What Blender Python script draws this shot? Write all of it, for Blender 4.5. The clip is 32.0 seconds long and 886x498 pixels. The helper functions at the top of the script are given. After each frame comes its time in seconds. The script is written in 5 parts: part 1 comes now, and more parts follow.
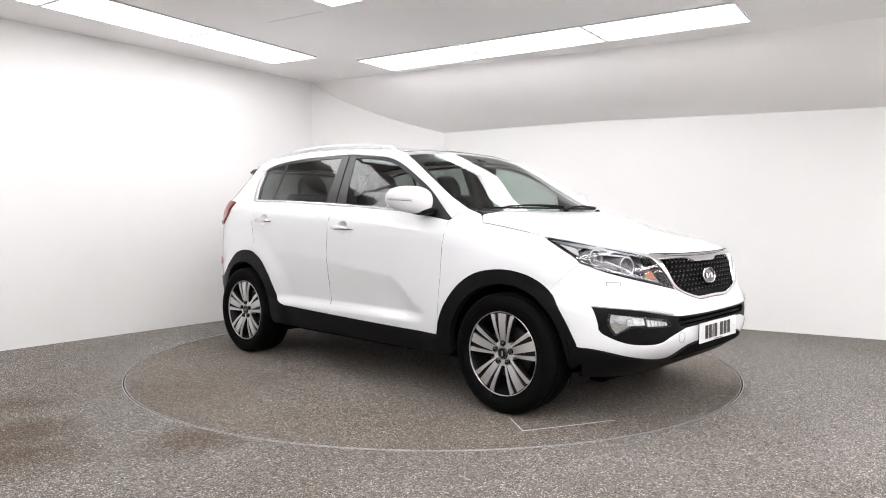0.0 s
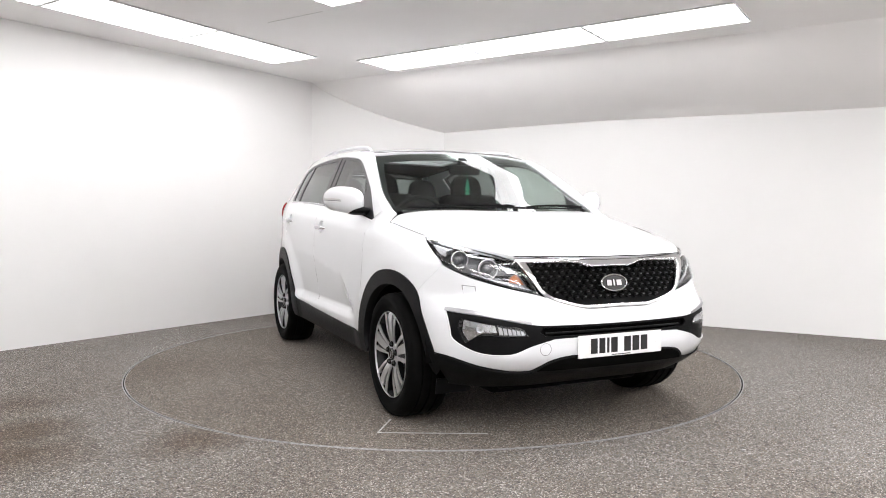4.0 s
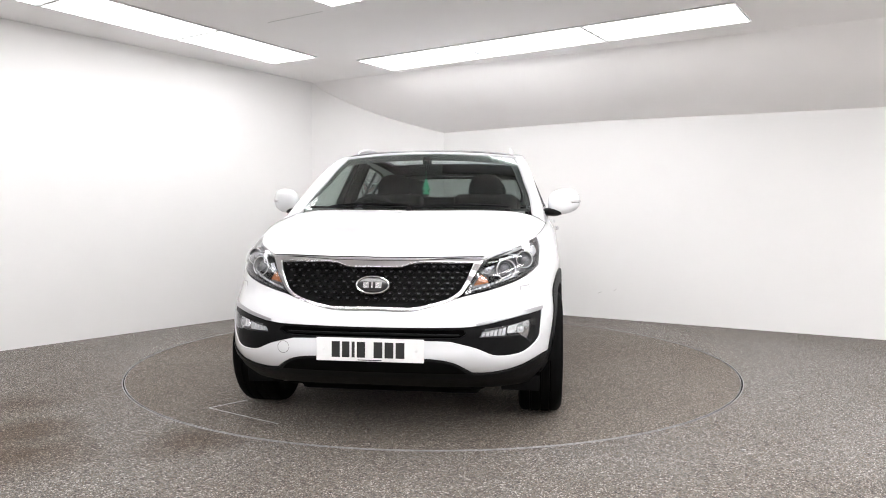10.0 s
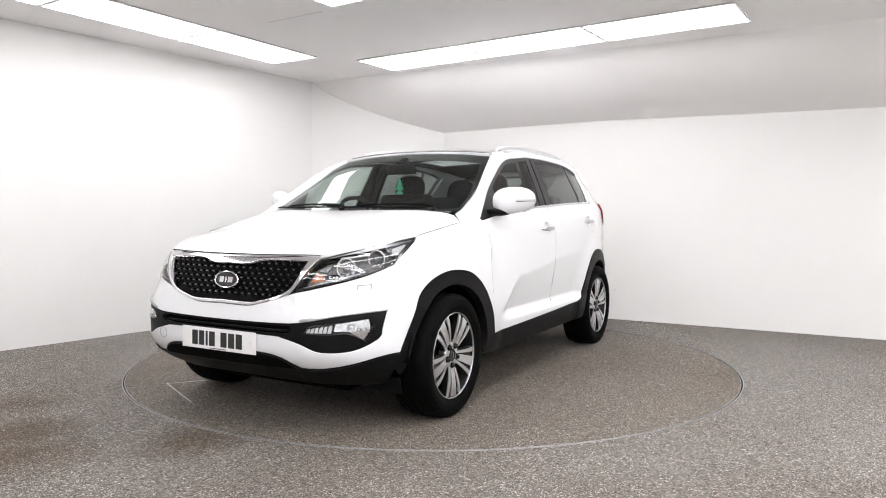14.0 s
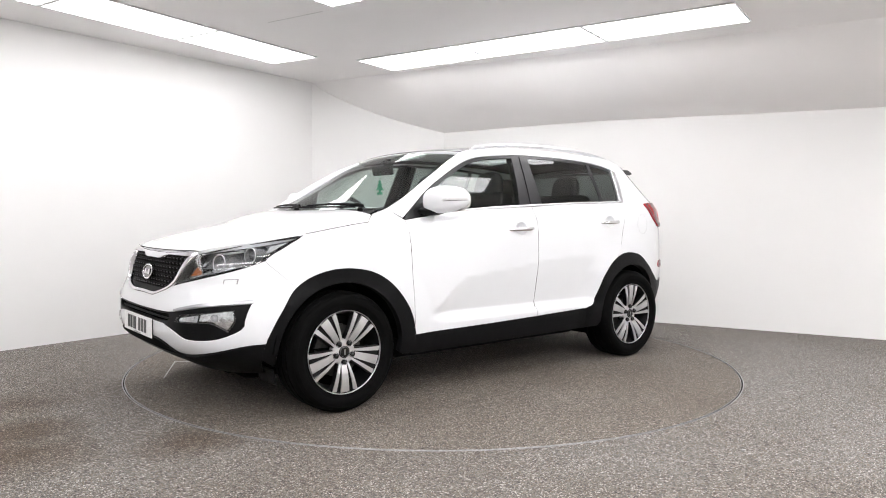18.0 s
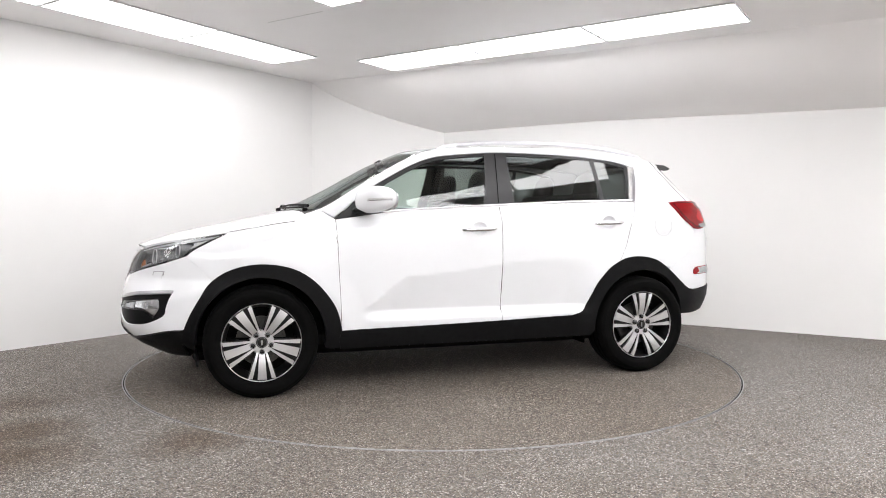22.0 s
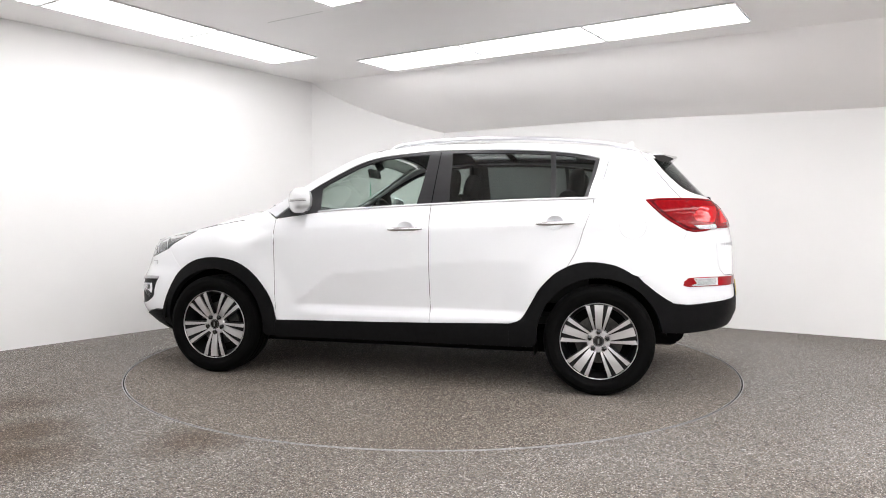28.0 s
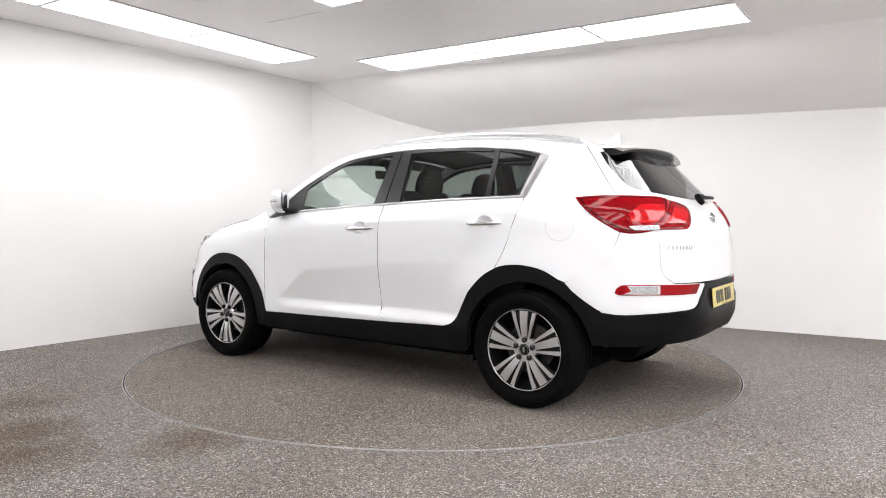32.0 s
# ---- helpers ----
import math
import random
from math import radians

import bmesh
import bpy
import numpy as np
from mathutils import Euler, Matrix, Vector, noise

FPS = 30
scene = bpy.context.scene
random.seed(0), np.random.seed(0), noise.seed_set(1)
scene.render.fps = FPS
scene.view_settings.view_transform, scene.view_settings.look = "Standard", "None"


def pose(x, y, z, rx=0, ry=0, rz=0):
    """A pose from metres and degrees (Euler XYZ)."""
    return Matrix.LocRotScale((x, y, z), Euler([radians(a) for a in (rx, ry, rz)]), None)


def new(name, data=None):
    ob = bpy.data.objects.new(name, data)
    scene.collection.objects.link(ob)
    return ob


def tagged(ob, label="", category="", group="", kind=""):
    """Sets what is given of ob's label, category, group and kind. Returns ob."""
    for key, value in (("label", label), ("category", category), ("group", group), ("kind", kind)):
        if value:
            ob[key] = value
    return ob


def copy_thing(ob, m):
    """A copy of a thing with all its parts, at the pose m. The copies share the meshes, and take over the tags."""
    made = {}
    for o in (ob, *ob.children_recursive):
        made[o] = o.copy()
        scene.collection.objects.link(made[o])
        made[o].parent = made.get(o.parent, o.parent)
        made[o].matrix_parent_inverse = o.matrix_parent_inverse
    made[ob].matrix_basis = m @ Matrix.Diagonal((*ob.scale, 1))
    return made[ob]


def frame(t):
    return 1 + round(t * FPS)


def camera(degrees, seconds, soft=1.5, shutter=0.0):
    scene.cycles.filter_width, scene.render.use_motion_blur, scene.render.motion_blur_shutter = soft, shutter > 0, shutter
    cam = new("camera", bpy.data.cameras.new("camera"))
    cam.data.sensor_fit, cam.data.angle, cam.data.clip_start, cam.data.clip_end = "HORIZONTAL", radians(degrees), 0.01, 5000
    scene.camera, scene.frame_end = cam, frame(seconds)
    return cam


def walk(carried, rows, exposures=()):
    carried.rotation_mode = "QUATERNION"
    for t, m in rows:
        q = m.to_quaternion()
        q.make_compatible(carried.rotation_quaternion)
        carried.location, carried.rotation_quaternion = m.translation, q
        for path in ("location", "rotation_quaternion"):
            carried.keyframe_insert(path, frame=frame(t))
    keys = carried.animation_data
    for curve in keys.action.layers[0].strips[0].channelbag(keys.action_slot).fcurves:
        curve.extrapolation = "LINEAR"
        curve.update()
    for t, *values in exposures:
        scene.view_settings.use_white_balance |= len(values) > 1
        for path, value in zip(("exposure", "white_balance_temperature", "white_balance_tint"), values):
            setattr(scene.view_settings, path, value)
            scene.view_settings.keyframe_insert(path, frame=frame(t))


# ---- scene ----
# Camera: it stands still on a tripod, 1.1 m up, and looks at the turntable.
cam = camera(63.59, 32.0, soft=1.0)
EYE = pose(0.0, -5.561, 1.112, 90 - 2.676, 0, -0.642) @ pose(0, 0, 0, 0, 0, 0.289)
walk(cam, [(0.0, EYE), (32.0, EYE)])

# Turntable: degrees of turn (the way the car's nose points) at each time; the disc turns at a steady pace.
TURN = [(0.0, -43.44), (3.5, -62.68), (5.5, -73.40), (9.0, -92.58), (12.0, -109.02), (14.5, -122.60), (16.5, -133.38),
        (20.0, -152.11), (23.0, -168.12), (25.5, -181.18), (27.5, -191.42), (30.0, -204.55), (32.0, -215.21)]
CAR_AT = (0.050, 0.006)
FUEL = (-1.515, 1.050)
DISC_R = 2.234
CEIL_Z = 2.67

# World: a dim neutral surround; all the light comes from the ceiling panels.
world = bpy.data.worlds.new("world")
scene.world = world
world.use_nodes = True
world.node_tree.nodes["Background"].inputs[0].default_value = (0.9, 0.95, 1.0, 1)
world.node_tree.nodes["Background"].inputs[1].default_value = 0.02
PANEL_POWER = 11.6        # panels over and behind the camera
ROW_POWER = (6.8, 9.6)    # rows set weaker to keep the walls from burning out: along the long wall, across the room
scene.view_settings.exposure = 0.0


# ---- materials ----
def material(name, color, rough=0.5, metal=0.0, coat=0.0, vary=0.0, scale=20.0, bump=0.0, bump_scale=200.0, spec=0.5):
    m = bpy.data.materials.new(name)
    m.use_nodes = True
    nt = m.node_tree
    b = nt.nodes["Principled BSDF"]
    b.inputs["Base Color"].default_value = (*color, 1)
    b.inputs["Roughness"].default_value = rough
    b.inputs["Metallic"].default_value = metal
    b.inputs["Coat Weight"].default_value = coat
    b.inputs["Coat Roughness"].default_value = 0.03
    b.inputs["Specular IOR Level"].default_value = spec
    tc = nt.nodes.new("ShaderNodeTexCoord")
    if vary > 0:
        n = nt.nodes.new("ShaderNodeTexNoise")
        n.inputs["Scale"].default_value, n.inputs["Detail"].default_value = scale, 6
        r = nt.nodes.new("ShaderNodeValToRGB")
        r.color_ramp.elements[0].position, r.color_ramp.elements[1].position = 0.3, 0.7
        r.color_ramp.elements[0].color = (*[max(0, c * (1 - vary)) for c in color], 1)
        r.color_ramp.elements[1].color = (*[min(1, c * (1 + vary)) for c in color], 1)
        nt.links.new(tc.outputs["Object"], n.inputs["Vector"])
        nt.links.new(n.outputs["Fac"], r.inputs["Fac"])
        nt.links.new(r.outputs["Color"], b.inputs["Base Color"])
        mr = nt.nodes.new("ShaderNodeMapRange")
        mr.inputs["To Min"].default_value, mr.inputs["To Max"].default_value = rough * 0.85, min(1, rough * 1.15)
        nt.links.new(n.outputs["Fac"], mr.inputs["Value"])
        nt.links.new(mr.outputs["Result"], b.inputs["Roughness"])
    if bump > 0:
        n2 = nt.nodes.new("ShaderNodeTexNoise")
        n2.inputs["Scale"].default_value, n2.inputs["Detail"].default_value = bump_scale, 4
        bp = nt.nodes.new("ShaderNodeBump")
        bp.inputs["Strength"].default_value, bp.inputs["Distance"].default_value = bump, 0.002
        nt.links.new(tc.outputs["Object"], n2.inputs["Vector"])
        nt.links.new(n2.outputs["Fac"], bp.inputs["Height"])
        nt.links.new(bp.outputs["Normal"], b.inputs["Normal"])
    return m


def glass(name, tint, ior=1.5, rough=0.0, gloss_tint=1.0):
    """A thin pane: it lets tinted light through and mirrors by the Fresnel law."""
    m = bpy.data.materials.new(name)
    m.use_nodes = True
    nt = m.node_tree
    nt.nodes.clear()
    out = nt.nodes.new("ShaderNodeOutputMaterial")
    mix = nt.nodes.new("ShaderNodeMixShader")
    tr = nt.nodes.new("ShaderNodeBsdfTransparent")
    tr.inputs[0].default_value = (*tint, 1)
    gl = nt.nodes.new("ShaderNodeBsdfGlossy")
    gl.inputs["Color"].default_value = (gloss_tint, gloss_tint, gloss_tint, 1)
    gl.inputs["Roughness"].default_value = rough
    lw = nt.nodes.new("ShaderNodeLayerWeight")
    lw.inputs["Blend"].default_value = 0.5
    pw = nt.nodes.new("ShaderNodeMath")
    pw.operation = "POWER"
    pw.inputs[1].default_value = 5.0
    ma = nt.nodes.new("ShaderNodeMath")
    ma.operation = "MULTIPLY_ADD"
    r0 = ((ior - 1) / (ior + 1)) ** 2 * 1.3
    ma.inputs[1].default_value, ma.inputs[2].default_value = 1 - r0, r0
    nt.links.new(lw.outputs["Facing"], pw.inputs[0])
    nt.links.new(pw.outputs[0], ma.inputs[0])
    nt.links.new(ma.outputs[0], mix.inputs[0])
    nt.links.new(tr.outputs[0], mix.inputs[1])
    nt.links.new(gl.outputs[0], mix.inputs[2])
    nt.links.new(mix.outputs[0], out.inputs[0])
    return m


def emitter(name, color, power):
    m = bpy.data.materials.new(name)
    m.use_nodes = True
    b = m.node_tree.nodes["Principled BSDF"]
    b.inputs["Base Color"].default_value = (0.9, 0.9, 0.9, 1)
    b.inputs["Emission Color"].default_value = (*color, 1)
    b.inputs["Emission Strength"].default_value = power
    return m


def carpet(name, tint=(1.0, 1.0, 1.0), patches=()):
    """Speckled resin-bound grit: grains a few millimetres wide in grey, brown and pale, with wide brownish patches."""
    m = bpy.data.materials.new(name)
    m.use_nodes = True
    nt = m.node_tree
    b = nt.nodes["Principled BSDF"]
    b.inputs["Roughness"].default_value = 0.8
    b.inputs["Specular IOR Level"].default_value = 0.25
    tc = nt.nodes.new("ShaderNodeTexCoord")
    vo = nt.nodes.new("ShaderNodeTexVoronoi")
    vo.inputs["Scale"].default_value = 230
    nt.links.new(tc.outputs["Object"], vo.inputs["Vector"])
    sep = nt.nodes.new("ShaderNodeSeparateColor")
    nt.links.new(vo.outputs["Color"], sep.inputs[0])
    ramp = nt.nodes.new("ShaderNodeValToRGB")
    cr = ramp.color_ramp
    stops = [(0.0, (0.024, 0.0235, 0.023)), (0.20, (0.075, 0.073, 0.071)), (0.36, (0.180, 0.137, 0.100)), (0.50, (0.130, 0.127, 0.124)),
             (0.70, (0.198, 0.188, 0.173)), (0.86, (0.285, 0.277, 0.268)), (0.96, (0.58, 0.563, 0.54))]
    while len(cr.elements) < len(stops):
        cr.elements.new(0.5)
    for e, (p, c) in zip(cr.elements, stops):
        e.position, e.color = p, (*c, 1)
    vo2 = nt.nodes.new("ShaderNodeTexVoronoi")
    vo2.inputs["Scale"].default_value = 120
    nt.links.new(tc.outputs["Object"], vo2.inputs["Vector"])
    sep2 = nt.nodes.new("ShaderNodeSeparateColor")
    nt.links.new(vo2.outputs["Color"], sep2.inputs[0])
    blend = nt.nodes.new("ShaderNodeMix")
    blend.data_type = "FLOAT"
    blend.inputs[0].default_value = 0.26
    nt.links.new(sep.outputs[0], blend.inputs[2])
    nt.links.new(sep2.outputs[0], blend.inputs[3])
    spread = nt.nodes.new("ShaderNodeMapRange")
    spread.inputs["From Min"].default_value, spread.inputs["From Max"].default_value = 0.08, 0.92
    nt.links.new(blend.outputs[0], spread.inputs["Value"])
    nt.links.new(spread.outputs["Result"], ramp.inputs["Fac"])
    n = nt.nodes.new("ShaderNodeTexNoise")
    n.inputs["Scale"].default_value, n.inputs["Detail"].default_value = 0.55, 5
    nt.links.new(tc.outputs["Object"], n.inputs["Vector"])
    r2 = nt.nodes.new("ShaderNodeValToRGB")
    r2.color_ramp.elements[0].position, r2.color_ramp.elements[1].position = 0.38, 0.62
    r2.color_ramp.elements[0].color, r2.color_ramp.elements[1].color = (0.53 * tint[0], 0.45 * tint[1], 0.375 * tint[2], 1), (*tint, 1)
    mild = nt.nodes.new("ShaderNodeMapRange")
    mild.inputs["From Min"].default_value, mild.inputs["From Max"].default_value = 0.36, 0.60
    mild.inputs["To Min"].default_value, mild.inputs["To Max"].default_value = 0.52, 0.62
    nt.links.new(n.outputs["Fac"], mild.inputs["Value"])
    fac = mild.outputs["Result"]
    warp = nt.nodes.new("ShaderNodeTexNoise")
    warp.inputs["Scale"].default_value, warp.inputs["Detail"].default_value = 1.6, 4
    nt.links.new(tc.outputs["Object"], warp.inputs["Vector"])
    for x, y, wide in patches:
        # a soft, darker brown patch with an uneven edge
        d = nt.nodes.new("ShaderNodeVectorMath")
        d.operation = "DISTANCE"
        d.inputs[1].default_value = (x, y, 0)
        nt.links.new(tc.outputs["Object"], d.inputs[0])
        ad = nt.nodes.new("ShaderNodeMath")
        ad.operation = "MULTIPLY_ADD"
        ad.inputs[1].default_value = wide * 1.6
        nt.links.new(warp.outputs["Fac"], ad.inputs[0])
        nt.links.new(d.outputs["Value"], ad.inputs[2])
        rg = nt.nodes.new("ShaderNodeMapRange")
        rg.inputs["From Min"].default_value, rg.inputs["From Max"].default_value = wide * 0.9, wide * 2.1
        rg.inputs["To Min"].default_value, rg.inputs["To Max"].default_value = 0.38, 0.64
        nt.links.new(ad.outputs[0], rg.inputs["Value"])
        mn = nt.nodes.new("ShaderNodeMath")
        mn.operation = "MINIMUM"
        nt.links.new(fac, mn.inputs[0])
        nt.links.new(rg.outputs["Result"], mn.inputs[1])
        fac = mn.outputs[0]
    nt.links.new(fac, r2.inputs["Fac"])
    mx = nt.nodes.new("ShaderNodeMix")
    mx.data_type, mx.blend_type = "RGBA", "MULTIPLY"
    mx.inputs["Factor"].default_value = 1.0
    nt.links.new(ramp.outputs["Color"], mx.inputs["A"])
    nt.links.new(r2.outputs["Color"], mx.inputs["B"])
    nt.links.new(mx.outputs["Result"], b.inputs["Base Color"])
    bp = nt.nodes.new("ShaderNodeBump")
    bp.inputs["Strength"].default_value, bp.inputs["Distance"].default_value = 0.6, 0.003
    nt.links.new(vo.outputs["Distance"], bp.inputs["Height"])
    bp.invert = True
    nt.links.new(bp.outputs["Normal"], b.inputs["Normal"])
    return m


M_WALL = material("white_wall_paint", (0.79, 0.785, 0.78), 0.7, vary=0.015, scale=1.5, bump=0.08, bump_scale=90)
M_CEIL = material("ceiling_paint", (0.92, 0.905, 0.90), 0.8, vary=0.02, scale=1.2, bump=0.06, bump_scale=60)
M_FLOOR = carpet("speckled_floor", patches=((-1.90, -2.30, 0.48), (-1.20, -2.05, 0.33), (-2.42, -1.45, 0.46), (-2.10, -1.95, 0.44)))
# the same grit, evenly darker and browner than the floor
M_DISC_TOP = carpet("browner_speckled_disc", (0.87, 0.83, 0.78))
M_LAMP = emitter("lit_diffuser", (1.0, 0.985, 0.995), PANEL_POWER)
M_LAMP_DIM = emitter("dim_lit_diffuser", (1.0, 0.985, 0.995), ROW_POWER[0])
M_LAMP_MID = emitter("half_dim_lit_diffuser", (1.0, 0.985, 0.995), ROW_POWER[1])
M_FRAME = material("lamp_frame_white", (0.72, 0.72, 0.72), 0.4)
M_STEEL = material("worn_steel", (0.30, 0.30, 0.30), 0.45, 0.8, vary=0.4, scale=60)
M_DARK = material("dark_gap", (0.004, 0.004, 0.004), 0.8, spec=0.05)
M_JOINT_DARK = material("grey_panel_gap", (0.30, 0.30, 0.31), 0.7)
M_LINE = material("pale_marking_tape", (0.42, 0.42, 0.41), 0.6, vary=0.3, scale=40)
M_PAINT = material("white_car_paint", (0.750, 0.760, 0.782), 0.32, coat=1.0, vary=0.01, scale=3)
M_BLACK = material("black_textured_plastic", (0.0052, 0.0052, 0.0057), 0.44, spec=0.10, vary=0.2, scale=30, bump=0.25, bump_scale=500)
M_GLOSS = material("gloss_black", (0.008, 0.008, 0.009), 0.12, coat=0.6, vary=0.1, scale=20)
M_PILLAR = material("satin_black_film", (0.013, 0.013, 0.015), 0.35, vary=0.1, scale=20)
M_CHROME = material("bright_chrome", (0.74, 0.74, 0.76), 0.10, 1.0, vary=0.04, scale=15)
M_CHROME_PALE = material("pale_chrome_trim", (0.82, 0.82, 0.83), 0.22, 0.65, vary=0.04, scale=15)
M_SILVER = material("satin_silver", (0.62, 0.62, 0.64), 0.36, 1.0, vary=0.06, scale=25)
M_ALLOY = material("machined_alloy", (0.66, 0.66, 0.67), 0.36, 0.9, vary=0.03, scale=80)
M_ALLOY_DARK = material("dark_grey_wheel_paint", (0.006, 0.006, 0.0065), 0.35, 0.0, spec=0.2, vary=0.1, scale=40)
M_TYRE = material("tyre_rubber", (0.003, 0.003, 0.003), 0.70, spec=0.05, vary=0.25, scale=25, bump=0.3, bump_scale=250)
M_DISC = material("brake_steel", (0.07, 0.068, 0.065), 0.45, 0.6, vary=0.3, scale=60)
M_GLASS = glass("side_window_glass", (0.66, 0.74, 0.70), gloss_tint=0.85)
M_WINDSCREEN = glass("windscreen_glass", (0.70, 0.77, 0.74), gloss_tint=0.55)
M_PRIVACY = glass("privacy_glass", (0.27, 0.30, 0.29))
M_ROOFGLASS = glass("dark_roof_glass", (0.86, 0.87, 0.87))
M_LENS = glass("clear_lens", (0.93, 0.94, 0.95), 1.45)
M_LENS_GREY = material("projector_lens", (0.16, 0.16, 0.17), 0.05, 0.0, coat=1.0, vary=0.2, scale=60)
M_RED = material("red_lens", (0.24, 0.003, 0.006), 0.05, spec=0.20, vary=0.15, scale=40)
M_RED_DARK = material("deep_red_lens", (0.085, 0.002, 0.004), 0.05, spec=0.20, vary=0.15, scale=40)
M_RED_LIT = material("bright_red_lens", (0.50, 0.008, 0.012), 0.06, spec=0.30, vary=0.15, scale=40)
M_CLEAR = material("frosted_white_lens", (0.62, 0.62, 0.63), 0.15, coat=1.0, vary=0.2, scale=90)
M_AMBER = material("amber_lens", (0.42, 0.14, 0.05), 0.2, coat=0.6, vary=0.2, scale=60)
M_REFLECTOR = material("lamp_reflector", (0.72, 0.73, 0.75), 0.22, 0.55, vary=0.1, scale=50)
M_LAMP_DARK = material("lamp_bezel_grey", (0.17, 0.17, 0.174), 0.25, 0.0, vary=0.2, scale=30)
M_SEAT = material("black_seat_fabric", (0.0055, 0.0055, 0.006), 0.9, spec=0.12, vary=0.25, scale=60, bump=0.3, bump_scale=400)
M_TRIM = material("dark_cabin_plastic", (0.007, 0.007, 0.0075), 0.6, spec=0.2, vary=0.15, scale=20, bump=0.2, bump_scale=300)
M_PLATE = material("white_number_plate", (0.80, 0.80, 0.80), 0.3, coat=0.5, vary=0.03, scale=20)
# yellow with the shade of the plate's recess put into the colour
M_PLATE_Y = material("shaded_yellow_plate", (0.60, 0.47, 0.07), 0.3, coat=0.5, vary=0.05, scale=20)
M_MESH = material("grille_black", (0.003, 0.003, 0.003), 0.45, spec=0.08, vary=0.1, scale=20)
M_STUD_GLINT = material("stud_glint", (0.20, 0.20, 0.21), 0.3, 0.9)
M_BEAM = material("bright_lamp_mirror", (0.80, 0.81, 0.83), 0.08, 1.0, vary=0.2, scale=60, bump=0.5, bump_scale=40)
M_STRIP = material("satin_grey_strip", (0.40, 0.40, 0.42), 0.3, 0.9, vary=0.06, scale=25)
M_FACET_GREY = material("grey_faceted_lens", (0.42, 0.42, 0.43), 0.14, 0.4, vary=0.35, scale=120, bump=0.35, bump_scale=160)
M_FACET = material("faceted_reflector", (0.42, 0.43, 0.45), 0.20, 0.85, vary=0.3, scale=60, bump=1.0, bump_scale=90)
M_INK = material("black_print", (0.012, 0.012, 0.012), 0.45)
M_GREEN = material("green_card", (0.02, 0.30, 0.16), 0.7, vary=0.25, scale=60)
M_BOLT = material("dark_bolt", (0.005, 0.005, 0.0055), 0.18, 0.0, spec=0.6, vary=0.2, scale=90)


# ---- mesh helpers ----
def thing(name, label, category, group="", kind="", at=None):
    ob = new(name)
    ob.empty_display_size = 0.1
    if at is not None:
        ob.matrix_basis = at
    return tagged(ob, label, category, group, kind)


def mesh_ob(name, verts, faces, mat, parent=None, label="", normals=None, smooth=True):
    me = bpy.data.meshes.new(name)
    me.from_pydata([tuple(v) for v in verts], [], faces)
    if smooth:
        me.shade_smooth()
    if normals is not None:
        me.normals_split_custom_set_from_vertices([tuple(n) for n in normals])
    me.materials.append(mat)
    ob = new(name, me)
    if parent is not None:
        ob.parent = parent
    if label:
        tagged(ob, label)
    return ob


def part(name, bm, mat, parent=None, label="", smooth=False, angle=35):
    """Links a bmesh as one mesh object, under a thing or a part."""
    bmesh.ops.recalc_face_normals(bm, faces=bm.faces)
    me = bpy.data.meshes.new(name)
    if smooth:
        for f in bm.faces:
            f.smooth = True
        for e in bm.edges:
            if len(e.link_faces) == 2 and e.calc_face_angle(0) > radians(angle):
                e.smooth = False
    bm.to_mesh(me)
    bm.free()
    me.materials.append(mat)
    ob = new(name, me)
    if parent is not None:
        ob.parent = parent
    if label:
        tagged(ob, label)
    return ob


def box(bm, size, m=Matrix(), bevel=0.0, seg=2):
    r = bmesh.ops.create_cube(bm, size=1.0, matrix=m @ Matrix.Diagonal((*size, 1)))
    if bevel > 0:
        es = {e for v in r["verts"] for e in v.link_edges}
        bmesh.ops.bevel(bm, geom=list(es), offset=bevel, segments=seg, profile=0.5, affect="EDGES", clamp_overlap=True)
    return bm


def prism(bm, pts, z0, z1, m=Matrix()):
    """A solid from a flat outline, between two heights."""
    lo = [bm.verts.new(m @ Vector((x, y, z0))) for x, y in pts]
    hi = [bm.verts.new(m @ Vector((x, y, z1))) for x, y in pts]
    k = len(pts)
    bm.faces.new(hi)
    bm.faces.new(lo[::-1])
    for i in range(k):
        bm.faces.new((lo[i], lo[(i + 1) % k], hi[(i + 1) % k], hi[i]))
    return bm


def lathe(bm, prof, seg=48, m=Matrix(), closed=False):
    """A profile of (radius, height) turned about the z axis."""
    rings = []
    for r, h in prof:
        if r < 1e-6:
            rings.append([bm.verts.new(m @ Vector((0, 0, h)))] * seg)
        else:
            rings.append([bm.verts.new(m @ Vector((r * math.cos(2 * math.pi * i / seg), r * math.sin(2 * math.pi * i / seg), h))) for i in range(seg)])
    if closed:
        rings.append(rings[0])
    for a, b in zip(rings, rings[1:]):
        for i in range(seg):
            q = [a[i], a[(i + 1) % seg], b[(i + 1) % seg], b[i]]
            q = [v for j, v in enumerate(q) if v not in q[:j]]
            if len(q) > 2:
                bm.faces.new(q)
    return bm


